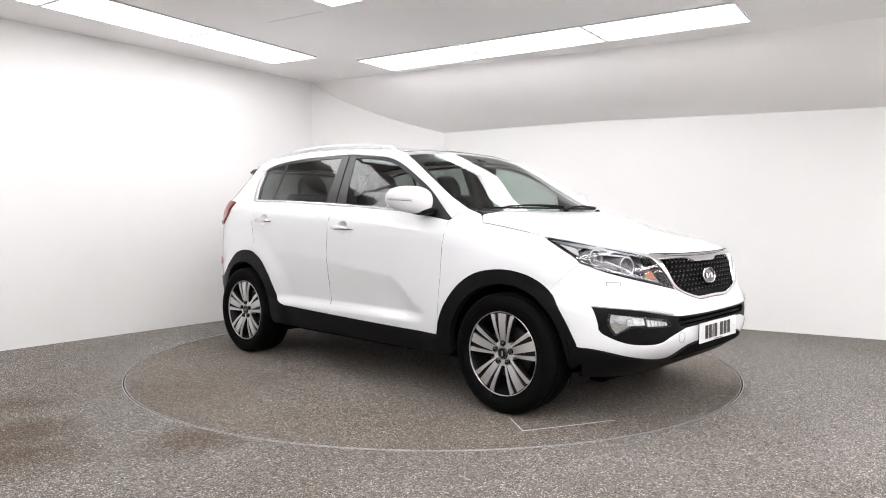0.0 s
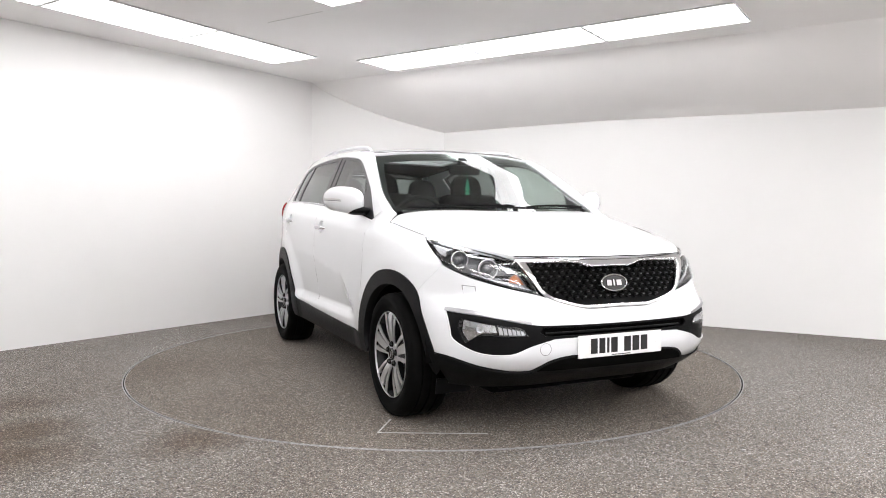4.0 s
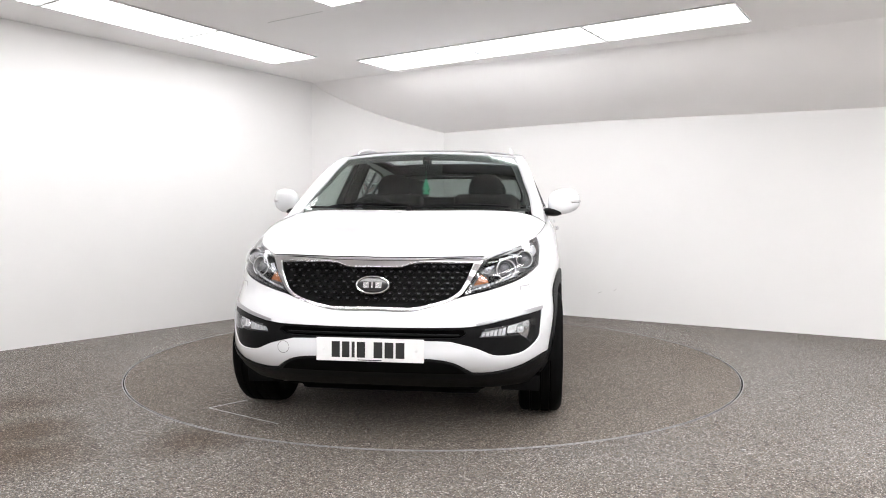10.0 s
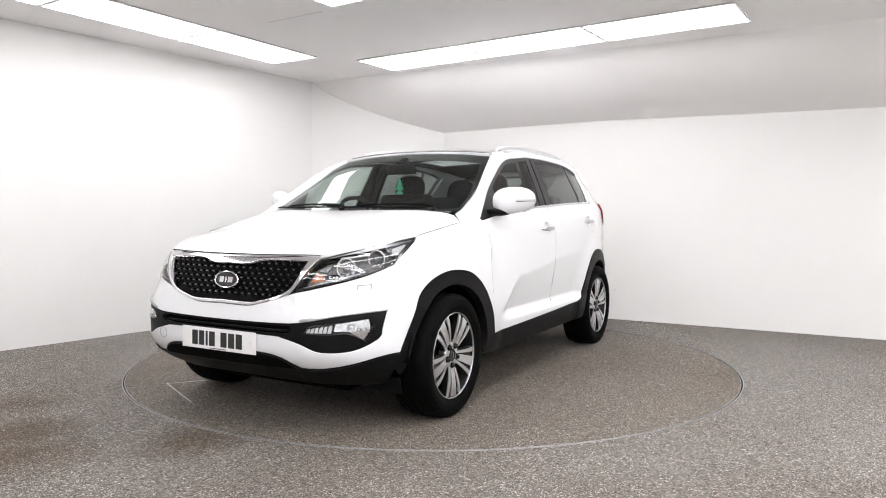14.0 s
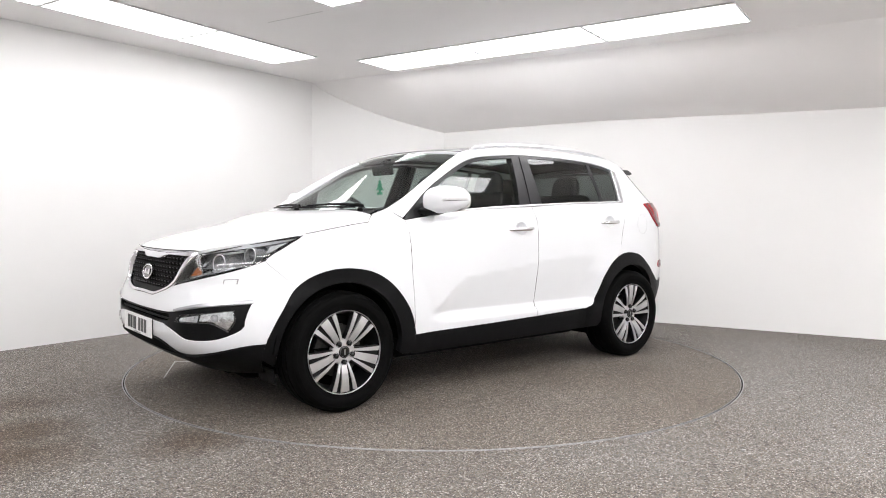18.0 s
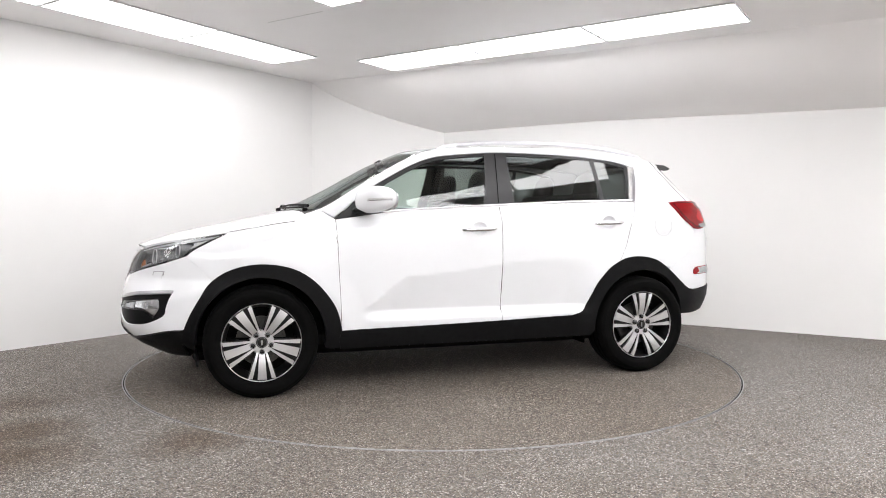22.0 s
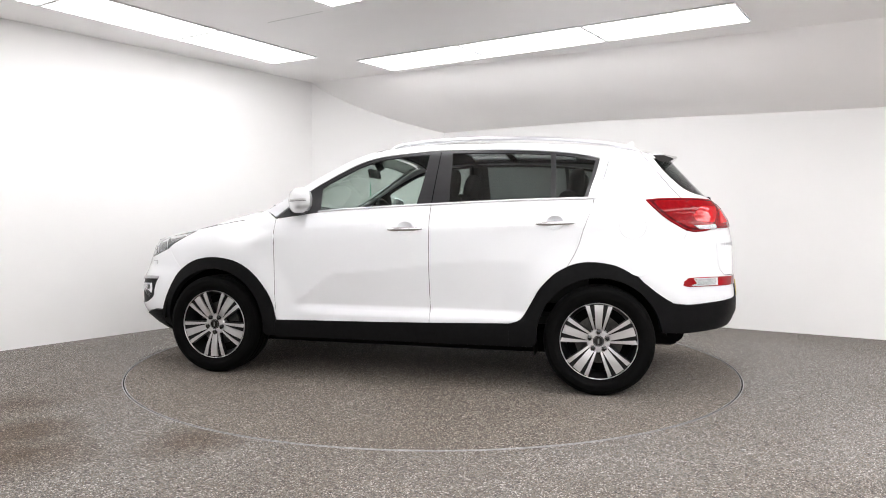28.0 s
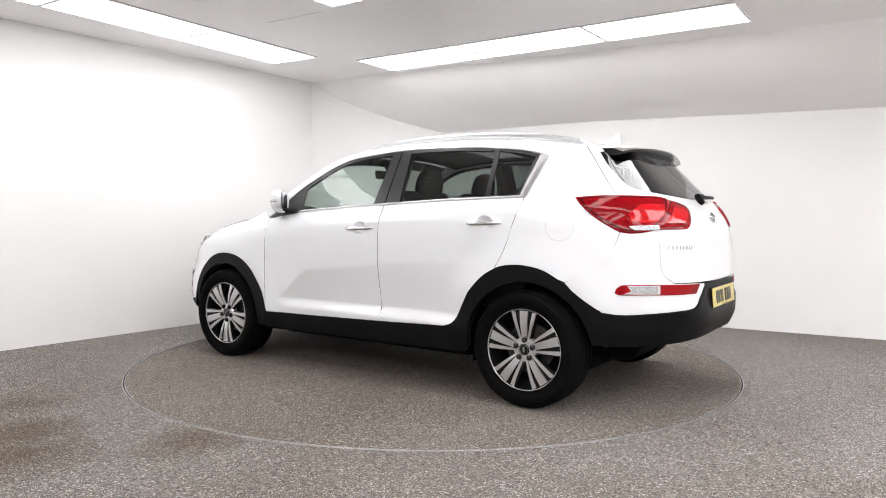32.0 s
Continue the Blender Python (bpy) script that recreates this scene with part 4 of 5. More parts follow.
    lathe(bm, [(0.020, 0.0), (0.019, 0.006), (0.012, 0.004), (0.006, 0.010), (0, 0.011)], 20, Matrix.Translation((p.x - 0.022, p.y * k * 0.985, p.z)) @ pose(0, 0, 0, 0, 0, 32 * k) @ pose(0, 0, 0, 90, 0, 90))
    part("bulb", bm, M_REFLECTOR, fog, smooth=True)
    fill("lens", FOG, skin, fog, M_LENS, off=-0.002, rim=0.01, flip=fl, grid=0.02)
    # chrome strip over the fog lamp
    fill("chrome_strip", [F(0.50, 0.595, 1), F(0.683, 0.629), F(0.811, 0.643, 1), F(0.806, 0.659), F(0.682, 0.647), F(0.50, 0.605)], skin, car, M_STRIP, "satin chrome strip above the fog lamp", off=0.006, rim=0.012, gap=0.001, flip=fl, grid=0.02, step=0.012)

# doors
fdoor = [S(0.868, 1.085, 1), S(0.52, 1.132), S(0.15, 1.158), S(-0.235, 1.178, 1), *shut(-0.235, 1.178, -0.240, 0.412), S(-0.240, 0.412, 1), S(0.3, 0.400), S(0.838, 0.392, 1)] + shut(0.838, 0.392, 0.868, 1.085)
rdoor = [S(-0.235, 1.178, 1), S(-0.70, 1.202), S(-1.280, 1.220, 1), S(-1.228, 1.05), S(-1.180, 0.90), S(-1.125, 0.798, 1), S(-1.04, 0.745), S(-0.945, 0.64), S(-0.88, 0.52), S(-0.835, 0.455), S(-0.76, 0.428, 1), S(-0.24, 0.412, 1)] + shut(-0.240, 0.412, -0.235, 1.178)


def handle(parent, x, z, k):
    """A chrome pull handle over a shallow dish."""
    s = S(x, z)[0]
    p = Vector(skin(s, z))
    bm = bmesh.new()
    path, rr = [], []
    for t in np.linspace(-1, 1, 15):
        q = Vector(skin(S(x + 0.118 * t, z + 0.006 * t)[0], z - 0.004 * t))
        q.y = (q.y + 0.004 + 0.026 * (1 - abs(t) ** 3)) * k
        path.append(q)
        rr.append(0.0135 * (1 - 0.55 * abs(t) ** 4))
    tube(bm, path, rr, 10, flat=(0.62, 1.0))
    part("handle", bm, M_CHROME, parent, "chrome door handle", smooth=True)
    bm = bmesh.new()
    lathe(bm, [(0, -0.026), (0.45, -0.023), (0.78, -0.013), (1.0, -0.001)], 28, Matrix.Translation((p.x, p.y * k, p.z + 0.004)) @ pose(0, 0, 0, -90 * k, 0, 0) @ pose(0, 0, 0, 6 * k, 0, 0) @ Matrix.Diagonal((0.0545, 0.0445, 1, 1)))
    part("handle_dish", bm, M_PAINT, parent, "hollow behind the handle", smooth=True)


def dish_hole(x, z):
    return [S(x + 0.052 * math.cos(a), z + 0.004 + 0.042 * math.sin(a)) for a in np.linspace(0, 2 * math.pi, 17)[:-1]]


for k in (1, -1):
    fl = k < 0
    d1 = fill("front_door", fdoor, skin, car, M_PAINT, flip=fl, gap=0.0028, grid=0.020, holes=[dish_hole(-0.075, 1.022)], hole_rim=0.003)
    d2 = fill("rear_door", rdoor, skin, car, M_PAINT, flip=fl, gap=0.0028, grid=0.020, holes=[dish_hole(-1.045, 1.066)], hole_rim=0.003)
    handle(d1, -0.075, 1.022, k)
    handle(d2, -1.045, 1.066, k)
    # dark bars laid inside the door gaps deepen their shade
    for name, line, rad in (("door_gap", [S(-0.235, 1.172), *shut(-0.235, 1.178, -0.240, 0.412), S(-0.240, 0.418)], 0.0026),
                            ("door_gap", [S(0.867, 1.075), *shut(0.868, 1.085, 0.838, 0.402), S(0.838, 0.410)], 0.0022),
                            ("door_gap", [S(-1.278, 1.212), S(-1.253, 1.13), S(-1.228, 1.05), S(-1.202, 0.965), S(-1.180, 0.90), S(-1.127, 0.803)], 0.0018)):
        bm = bmesh.new()
        tube(bm, [(q[0], (q[1] - 0.0022) * k, q[2]) for q in (skin(*p[:2]) for p in line)], rad, 6)
        part(name, bm, M_DARK, car)

# body side: windscreen pillar, roof rail, rear pillar and rear quarter
DLO_TOP = [(0.68, 1.252), (0.52, 1.352), (0.33, 1.452), (0.17, 1.506), (-0.02, 1.530), (-0.30, 1.551), (-0.80, 1.544), (-1.15, 1.516)]
quarter = [S(0.95, 1.137, 1)] + [S(x, cant_z(x)) for x in (0.75, 0.55, 0.35, 0.15, -0.2, -0.7, -1.1, -1.4)] + [S(-1.556, cant_z(-1.556), 1)]
quarter += [S(-1.642, 1.42), S(-1.737, 1.30), S(-1.803, 1.225, 1), S(-1.69, 1.221), S(-1.592, 1.212, 1), S(-1.654, 1.150), S(-1.742, 1.080), S(-1.838, 1.024, 1)]
quarter += [S(-1.808, 0.937), S(-1.762, 0.859), S(-1.649, 0.793), S(-1.560, 0.742, 1), S(-1.49, 0.768), S(-1.41, 0.804), S(-1.30, 0.822), S(-1.20, 0.818), S(-1.125, 0.798, 1), S(-1.180, 0.90), S(-1.228, 1.05), S(-1.280, 1.220, 1)]
quarter += [S(-1.335, 1.35), S(-1.365, 1.473, 1)] + [S(x, z) for x, z in reversed(DLO_TOP)] + [S(0.875, 1.098, 1)]
both("body_side", quarter, skin, car, M_PAINT)

# window surround (black), glass, chrome
FG = [S(0.545, 1.150, 1), S(0.15, 1.172), S(-0.13, 1.186, 1), S(-0.165, 1.36), S(-0.185, 1.522, 1), S(-0.02, 1.510), S(0.16, 1.484), S(0.31, 1.432), S(0.50, 1.332), S(0.555, 1.295, 1)]
RG = [S(-0.355, 1.197, 1), S(-0.70, 1.214), S(-1.006, 1.222, 1), S(-1.006, 1.36), S(-0.996, 1.513, 1), S(-0.70, 1.527), S(-0.345, 1.530, 1)]
QG = [S(-1.043, 1.224, 1), S(-1.214, 1.230, 1), S(-1.246, 1.33), S(-1.280, 1.470, 1), S(-1.16, 1.494), S(-1.031, 1.511, 1)]
dlo = [S(0.868, 1.090, 1), S(0.52, 1.136), S(0.15, 1.162), S(-0.235, 1.182), S(-0.70, 1.206), S(-1.240, 1.224, 1), S(-1.277, 1.35), S(-1.308, 1.482, 1)] + [S(x, z) for x, z in reversed(DLO_TOP)]
TRIMC = [S(-1.240, 1.224, 1), S(-1.293, 1.221, 1), S(-1.333, 1.35), S(-1.363, 1.472, 1), S(-1.310, 1.484, 1), S(-1.277, 1.35)]
for k in (1, -1):
    fl = k < 0
    fr = fill("window_frame", dlo, skin, car, M_PILLAR, "satin black window surround", holes=[FG, RG, QG], off=-0.006, hole_rim=0.012, flip=fl, grid=0.03)
    fill("front_glass", FG, skin, fr, M_GLASS, "lightly tinted window", off=-0.010, gap=-0.002, rim=0.003, flip=fl)
    fill("rear_glass", RG, skin, fr, M_PRIVACY, "dark privacy glass", off=-0.010, gap=-0.002, rim=0.003, flip=fl)
    fill("quarter_glass", QG, skin, fr, M_PRIVACY, "dark privacy glass", off=-0.010, gap=-0.002, rim=0.003, flip=fl)
    trim = fill("pillar_trim", TRIMC, skin, car, M_CHROME_PALE, "bright chrome trim behind the window", off=0.001, rim=0.008, gap=0.001, flip=fl, grid=0.02)
    fill("trim_inlay", [S(-1.263, 1.222, 1), S(-1.291, 1.2215, 1), S(-1.331, 1.35), S(-1.352, 1.435, 1), S(-1.330, 1.438, 1), S(-1.304, 1.35)], skin, trim, M_STRIP, "satin grey inlay", off=0.003, rim=0.003, gap=0.0, flip=fl, grid=0.02)
    bm = bmesh.new()
    belt = []
    for x in np.linspace(0.56, -1.270, 40):
        z = float(np.interp(-x, [-0.868, -0.52, -0.15, 0.235, 0.70, 1.280], [1.090, 1.138, 1.164, 1.184, 1.208, 1.226]))
        q = Vector(skin(S(x, z)[0], z))
        belt.append((q.x, (q.y + 0.001) * k, q.z))
    tube(bm, belt, 0.0075, 8, flat=(0.6, 1.0))
    part("belt_trim", bm, M_CHROME_PALE, car, "chrome strip below the windows", smooth=True)
    # door gap in the pillar
    bm = bmesh.new()
    tube(bm, [(lambda q: (q[0], (q[1] - 0.0045) * k, q[2]))(skin(S(-0.235 - 0.03 * t, 1.19 + 0.345 * t)[0], 1.19 + 0.345 * t)) for t in np.linspace(0, 1, 8)], 0.0028, 5)
    part("door_gap", bm, M_DARK, car)

# cladding: wheel arches, sills
INNER = 0.385


def arch_ring(xc, a0, a1, n=22):
    return [(xc + INNER * math.cos(a), 0.348 + INNER * math.sin(a)) for a in np.linspace(a0, a1, n)]


clad_f = [S(0.838, 0.402, 1)] + [S(x, z) for x, z in ARCH_F[1:-1]] + [S(1.60, 0.715), S(1.675, 0.61), S(1.735, 0.50), S(1.765, 0.425), S(1.772, 0.34, 1), S(1.71, 0.300, 1)]
clad_f += [S(x, z) for x, z in arch_ring(1.32, radians(-5), radians(188))] + [S(0.915, 0.285, 1), S(0.845, 0.285, 1)]
clad_r = [S(-0.76, 0.428, 1), S(-0.835, 0.455), S(-0.88, 0.52), S(-0.945, 0.64), S(-1.04, 0.745), S(-1.125, 0.798), S(-1.20, 0.823), S(-1.30, 0.828), S(-1.41, 0.810), S(-1.49, 0.774), S(-1.555, 0.729), S(-1.62, 0.680), S(-1.67, 0.641), S(-1.715, 0.610), S(-1.755, 0.586, 1), S(-1.762, 0.50), S(-1.735, 0.43), S(-1.698, 0.395, 1)]
clad_r += [S(x, z) for x, z in reversed(arch_ring(-1.32, radians(-5), radians(173)))] + [S(-0.905, 0.285, 1), S(-0.76, 0.285, 1)]
sill = [S(0.838, 0.392, 1), S(0.3, 0.400), S(-0.24, 0.412), S(-0.76, 0.428, 1), S(-0.76, 0.280, 1), S(0.0, 0.278), S(0.845, 0.275, 1)]
for k in (1, -1):
    fl = k < 0
    fill("front_arch_cladding", clad_f, skin, car, M_BLACK, "black textured wheel arch cladding", off=0.008, rim=0.05, gap=0.0, flip=fl, grid=0.04)
    fill("rear_arch_cladding", clad_r, skin, car, M_BLACK, "black textured wheel arch cladding", off=0.008, rim=0.05, gap=0.0, flip=fl, grid=0.04)
    fill("sill_cladding", sill, skin, car, M_BLACK, "black textured sill", off=0.006, rim=0.06, flip=fl)

# roof, glass roof, rails, fin
xs = np.linspace(-1.62, 0.20, 12)
roof_pts = [(0.235, -0.9), (0.255, -0.45), (0.262, 0.0), (0.255, 0.45), (0.235, 0.9), (0.20, 1.0, 1)] + [(x, 1.0) for x in xs[::-1][1:-1]] + [(-1.60, 1.0, 1), (-1.655, 0.6), (-1.67, 0), (-1.655, -0.6), (-1.60, -1.0, 1)] + [(x, -1.0) for x in xs[1:-1]] + [(0.20, -1.0, 1)]
gl_pts = [(0.215, -0.86, 1), (0.246, -0.45), (0.253, 0.0), (0.246, 0.45), (0.215, 0.86, 1), (-0.45, 0.84), (-1.10, 0.80, 1), (-1.12, 0.4), (-1.125, 0), (-1.12, -0.4), (-1.10, -0.80, 1), (-0.45, -0.84)]
fill("roof", roof_pts, roof, car, M_PAINT, holes=[gl_pts], grid=0.07, step=0.04, rim=0.02)
fill("glass_roof", gl_pts, roof, car, M_ROOFGLASS, "black panoramic glass roof", gap=0.003, off=0.001, grid=0.08, step=0.04)
fill("roof_header", [(0.170, -0.88, 1), (0.170, 0.88, 1), (0.226, 0.88, 1), (0.252, 0.45), (0.259, 0.0), (0.252, -0.45), (0.226, -0.88, 1)], roof, car, M_PILLAR, "black seal ahead of the glass roof", off=0.004, gap=0.0, rim=0.012, grid=0.04)
for k in (1, -1):
    bm = bmesh.new()
    path, rr = [], []
    for t in np.linspace(0, 1, 36):
        x = 0.12 - 1.67 * t
        z0 = roof(x, 1 - 0.085 / _cant_y(x))[2]
        lift = 0.038 * math.sin(math.pi * t) ** 0.28 if 0 < t < 1 else 0.0
        path.append((x, k * (_cant_y(x) - 0.085), z0 - 0.008 + lift))
        rr.append(0.0135)
    tube(bm, path, rr, 10, flat=(0.85, 1.0))
    rail = part("roof_rail", bm, M_SILVER, car, "satin silver roof rail", smooth=True)
    for x in (0.03, -1.45):
        bm = bmesh.new()
        box(bm, (0.10, 0.020, 0.03), pose(x, k * (_cant_y(x) - 0.085), roof(x, 1 - 0.085 / _cant_y(x))[2] + 0.008), 0.008)
        part("rail_foot", bm, M_SILVER, rail, smooth=True)
bm = bmesh.new()
prism(bm, [(0.10, 0), (0.03, 0.030), (-0.04, 0.078), (-0.062, 0.082), (-0.066, 0.0)], -0.010, 0.010, pose(-1.47, 0, crown_z(-1.47) - 0.004) @ pose(0, 0, 0, 90, 0, 0))
bmesh.ops.bevel(bm, geom=list(bm.edges), offset=0.005, segments=2, affect="EDGES")
part("aerial_fin", bm, M_PAINT, car, "white shark-fin aerial", smooth=True)

# windscreen and pillars
sc_half = [(0.0, 1.135), (0.35, 1.135), (0.62, 1.138), (0.738, 1.150, 1), (0.720, 1.25), (0.682, 1.35), (0.648, 1.45), (0.610, 1.525, 1), (0.35, 1.552), (0.0, 1.562)]
sc_pts = [(-y, z, *c) for y, z, *c in sc_half] + [(y, z, *c) for y, z, *c in reversed(sc_half) if y > 0]
fill("windscreen", sc_pts, screen, car, M_WINDSCREEN, "clear windscreen with a dark top band", rim=0.004, off=-0.003, grid=0.08)
# the border's top is widened to stand in for the dark cabin behind
sc_in = [(y * 0.965, 1.155 + (z - 1.135) * (0.355 / 0.427), *c) for y, z, *c in sc_half]
sc_inner = [(-y, z, *c) for y, z, *c in sc_in] + [(y, z, *c) for y, z, *c in reversed(sc_in) if y > 0]
fill("screen_border", sc_pts, screen, car, M_GLOSS, "black ceramic border of the windscreen, deeper at the top for the dark cabin", holes=[sc_inner], rim=0.002, off=-0.009, gap=0.0, grid=0.03)
for k in (1, -1):
    # pillar between windscreen and door opening
    inner = [Vector((1.113, 0.826, 1.067)), Vector((1.078, 0.788, 1.098)), Vector((1.036, 0.750, 1.120))] + [Vector(screen(*q)) for q in curve([(y, z) for y, z, *c in sc_half[3:8]], 0.04, closed=False)]
    verts, faces = [], []
    m = len(inner)
    cz = [1.112, 1.085, 1.04] + list(np.interp(np.linspace(0, 1, m - 3), [0, 0.3, 1], [0.955, 0.77, 0.19]))
    for i in range(m):
        a = inner[i] + Vector((0.0, 0.004, 0.0))
        b = Vector(cant(float(cz[i])))
        mid = (a + b) / 2 + Vector((0.006, 0.004, 0.008)) * (1 if i > 2 else 0.3)
        b2 = b + Vector((0, -0.004, -0.02))
        a2 = a + Vector((-0.02, 0, -0.02))
        for p in (a2, a, (a + mid) / 2 + Vector((0.002, 0.001, 0.003)), mid, (mid + b) / 2 + Vector((0.002, 0.002, 0.002)), b, b2):
            verts.append((p.x, p.y * k, p.z))
    for i in range(m - 1):
        for j in range(6):
            q = (i * 7 + j, i * 7 + j + 1, (i + 1) * 7 + j + 1, (i + 1) * 7 + j)
            faces.append(q if k < 0 else q[::-1])
    mesh_ob("screen_pillar", verts, faces, M_PAINT, car)
# cowl
bm = bmesh.new()
rows = []
for y in np.linspace(-0.705, 0.705, 25):
    r = abs(y) / 0.745
    xh = 1.150 - 0.105 * r ** 2.2
    xs0 = screen(y * 0.92, 1.15)[0]
    zh = bonnet(xh, y)[2] - 0.016
    rows.append([bm.verts.new((xh + 0.05, y, zh - 0.02)), bm.verts.new((xh, y, zh)), bm.verts.new((min(xs0, xh - 0.02), y, 1.140)), bm.verts.new((min(xs0, xh - 0.02) - 0.03, y, 1.10))])
for a, b in zip(rows, rows[1:]):
    for j in range(3):
        bm.faces.new((a[j], a[j + 1], b[j + 1], b[j]))
part("cowl", bm, M_BLACK, car, "black cowl below the windscreen", smooth=True)
for y0, y1 in ((0.60, 0.10), (0.0, -0.52)):
    arm = new("wiper")
    arm.parent = car
    bm = bmesh.new()
    pts = []
    for t in np.linspace(0, 1, 10):
        y = y0 + (y1 - y0) * t
        p = Vector(screen(y, 1.156 + 0.010 * math.sin(math.pi * t)))
        pts.append(p + Vector((0.022, 0, 0.014)))
    tube(bm, pts, [0.0105 - 0.0060 * t for t in np.linspace(0, 1, 10)], 6, flat=(0.8, 1.1))
    part("arm", bm, M_BLACK, arm, smooth=True)
    bm = bmesh.new()
    pts = []
    for t in np.linspace(0, 1, 12):
        y = y0 - 0.05 + (y1 - 0.10 - y0) * t
        pts.append(Vector(screen(max(-0.72, y), 1.150)) + Vector((0.016, 0, 0.012)))
    tube(bm, pts, 0.006, 6)
    part("blade", bm, M_BLACK, arm, smooth=True)
    bm = bmesh.new()
    p = Vector(screen(y0, 1.15))
    lathe(bm, [(0.018, -0.02), (0.018, 0.002), (0.013, 0.009), (0, 0.011)], 16, Matrix.Translation(p + Vector((0.030, 0, 0.0))))
    part("pivot_cap", bm, M_BLACK, arm, smooth=True)

# door mirrors
for k in (1, -1):
    mir = new("door_mirror")
    mir.parent = car
    bm = bmesh.new()
    bmesh.ops.create_icosphere(bm, subdivisions=4, radius=1.0)
    for v in bm.verts:
        x, y, z = v.co.x, v.co.y * k, v.co.z
        # blunt, wide shell, swept back towards its outer end and flat behind
        e = 2.5
        r = (abs(x) ** e + abs(y) ** e + abs(z) ** e) ** (-1 / e)
        x, y, z = x * r, y * r, z * r
        zz = z * (0.085 if z > 0 else 0.080 * (1 - 0.18 * y))
        xx = x * 0.072 if x > 0 else max(x * 0.095, -0.048)
        v.co = (0.650 + xx - 0.070 * y - 0.018 * y * y, (0.957 + y * 0.108) * k, 1.206 + zz + 0.006 * y)
    part("shell", bm, M_PAINT, mir, "white mirror shell", smooth=True, angle=60)
    bm = bmesh.new()
    bmesh.ops.create_icosphere(bm, subdivisions=3, radius=1.0)
    for v in bm.verts:
        x, y, z = v.co.x, v.co.y * k, v.co.z
        e = 3.0
        r = (abs(y) ** e + abs(z) ** e + abs(x) ** e) ** (-1 / e)
        v.co = (0.6005 + x * 0.004 - 0.070 * y * r - 0.018 * (y * r) ** 2, (0.957 + y * r * 0.094) * k, 1.206 + z * r * 0.070)
    part("mirror_glass", bm, M_CHROME, mir, "mirror glass", smooth=True)
    bm = bmesh.new()
    pts = []
    for t in np.linspace(0.20, 1.0, 16):
        y = math.sin(t * 1.75)
        x = math.cos(t * 1.75)
        e = 2.5
        r = (abs(x) ** e + abs(y) ** e) ** (-1 / e)
        y, x = y * r, x * r
        pts.append((0.650 + 0.0005 + x * 0.0725 - 0.070 * y - 0.018 * y * y, (0.957 + y * 0.1085) * k, 1.203 + 0.010 * y))
    tube(bm, pts, [0.004] + [0.0065] * 14 + [0.005], 6, flat=(0.5, 1.0))
    part("repeater", bm, M_CLEAR, mir, "clear indicator strip in the mirror", smooth=True)
    bm = bmesh.new()
    tube(bm, [(q[0] + 0.002, q[1], q[2] - 0.0085) for q in pts], 0.0016, 5)
    part("repeater_gap", bm, M_DARK, mir)
    bm = bmesh.new()
    bmesh.ops.create_icosphere(bm, subdivisions=3, radius=1.0)
    for v in bm.verts:
        x, y, z = v.co.x, v.co.y * k, v.co.z
        v.co = (0.685 + x * 0.07 - 0.03 * y, (0.88 + y * 0.075) * k, 1.140 + z * 0.030)
    part("mirror_foot", bm, M_BLACK, mir, "black mirror foot", smooth=True)
    bm = bmesh.new()
    tube(bm, [(0.72, 0.80 * k, 1.125), (0.70, 0.87 * k, 1.14), (0.67, 0.92 * k, 1.16)], [0.035, 0.030, 0.028], 8, flat=(1.0, 0.7))
    part("mirror_arm", bm, M_BLACK, mir, smooth=True)

# rear: lamps, tailgate, bumper
TL = [S(-1.594, 1.211, 1), S(-1.69, 1.219), S(-1.824, 1.221), R(0.575, 1.213), R(0.530, 1.199, 1), R(0.622, 1.11), R(0.672, 1.045, 1), R(0.728, 1.026), S(-1.846, 1.030), S(-1.743, 1.085), S(-1.656, 1.153)]
TLI = [R(0.522, 1.196, 1), R(0.45, 1.184), R(0.385, 1.164), R(0.378, 1.146), R(0.425, 1.093), R(0.472, 1.056), R(0.492, 1.048), R(0.57, 1.046), R(0.664, 1.045, 1), R(0.614, 1.11)]
gate_half = [R(0, 1.536), R(0.36, 1.534), S(-1.612, cant_z(-1.612), 1), S(-1.556, cant_z(-1.556), 1), S(-1.642, 1.42), S(-1.737, 1.30), S(-1.803, 1.225, 1), S(-1.824, 1.221), R(0.575, 1.213), R(0.526, 1.198, 1), R(0.622, 1.11), R(0.672, 1.045),
             R(0.670, 0.94), R(0.670, 0.847), R(0.655, 0.786), R(0.607, 0.748, 1), R(0.353, 0.742), R(0, 0.735)]
rglass_half = [R(0, 1.510), R(0.35, 1.506), R(0.585, 1.488, 1), R(0.625, 1.395), R(0.650, 1.290), R(0.622, 1.254, 1), R(0.42, 1.230), R(0, 1.214)]
gate = fill("tailgate", mirror_rear(gate_half), skin, car, M_PAINT, holes=[mirror_rear(rglass_half)], grid=0.06)
fill("rear_screen", mirror_rear(rglass_half), skin, gate, M_PRIVACY, "dark tinted rear screen", off=-0.004, gap=0.0, rim=0.004)
rg_in = [(S_END + (p[0] - S_END) * 0.94, 1.35 + (p[1] - 1.35) * 0.86, *p[2:]) for p in rglass_half]
fill("screen_border", mirror_rear(rglass_half), skin, gate, M_GLOSS, holes=[mirror_rear(rg_in)], off=-0.008, gap=0.0, rim=0.002, grid=0.03)
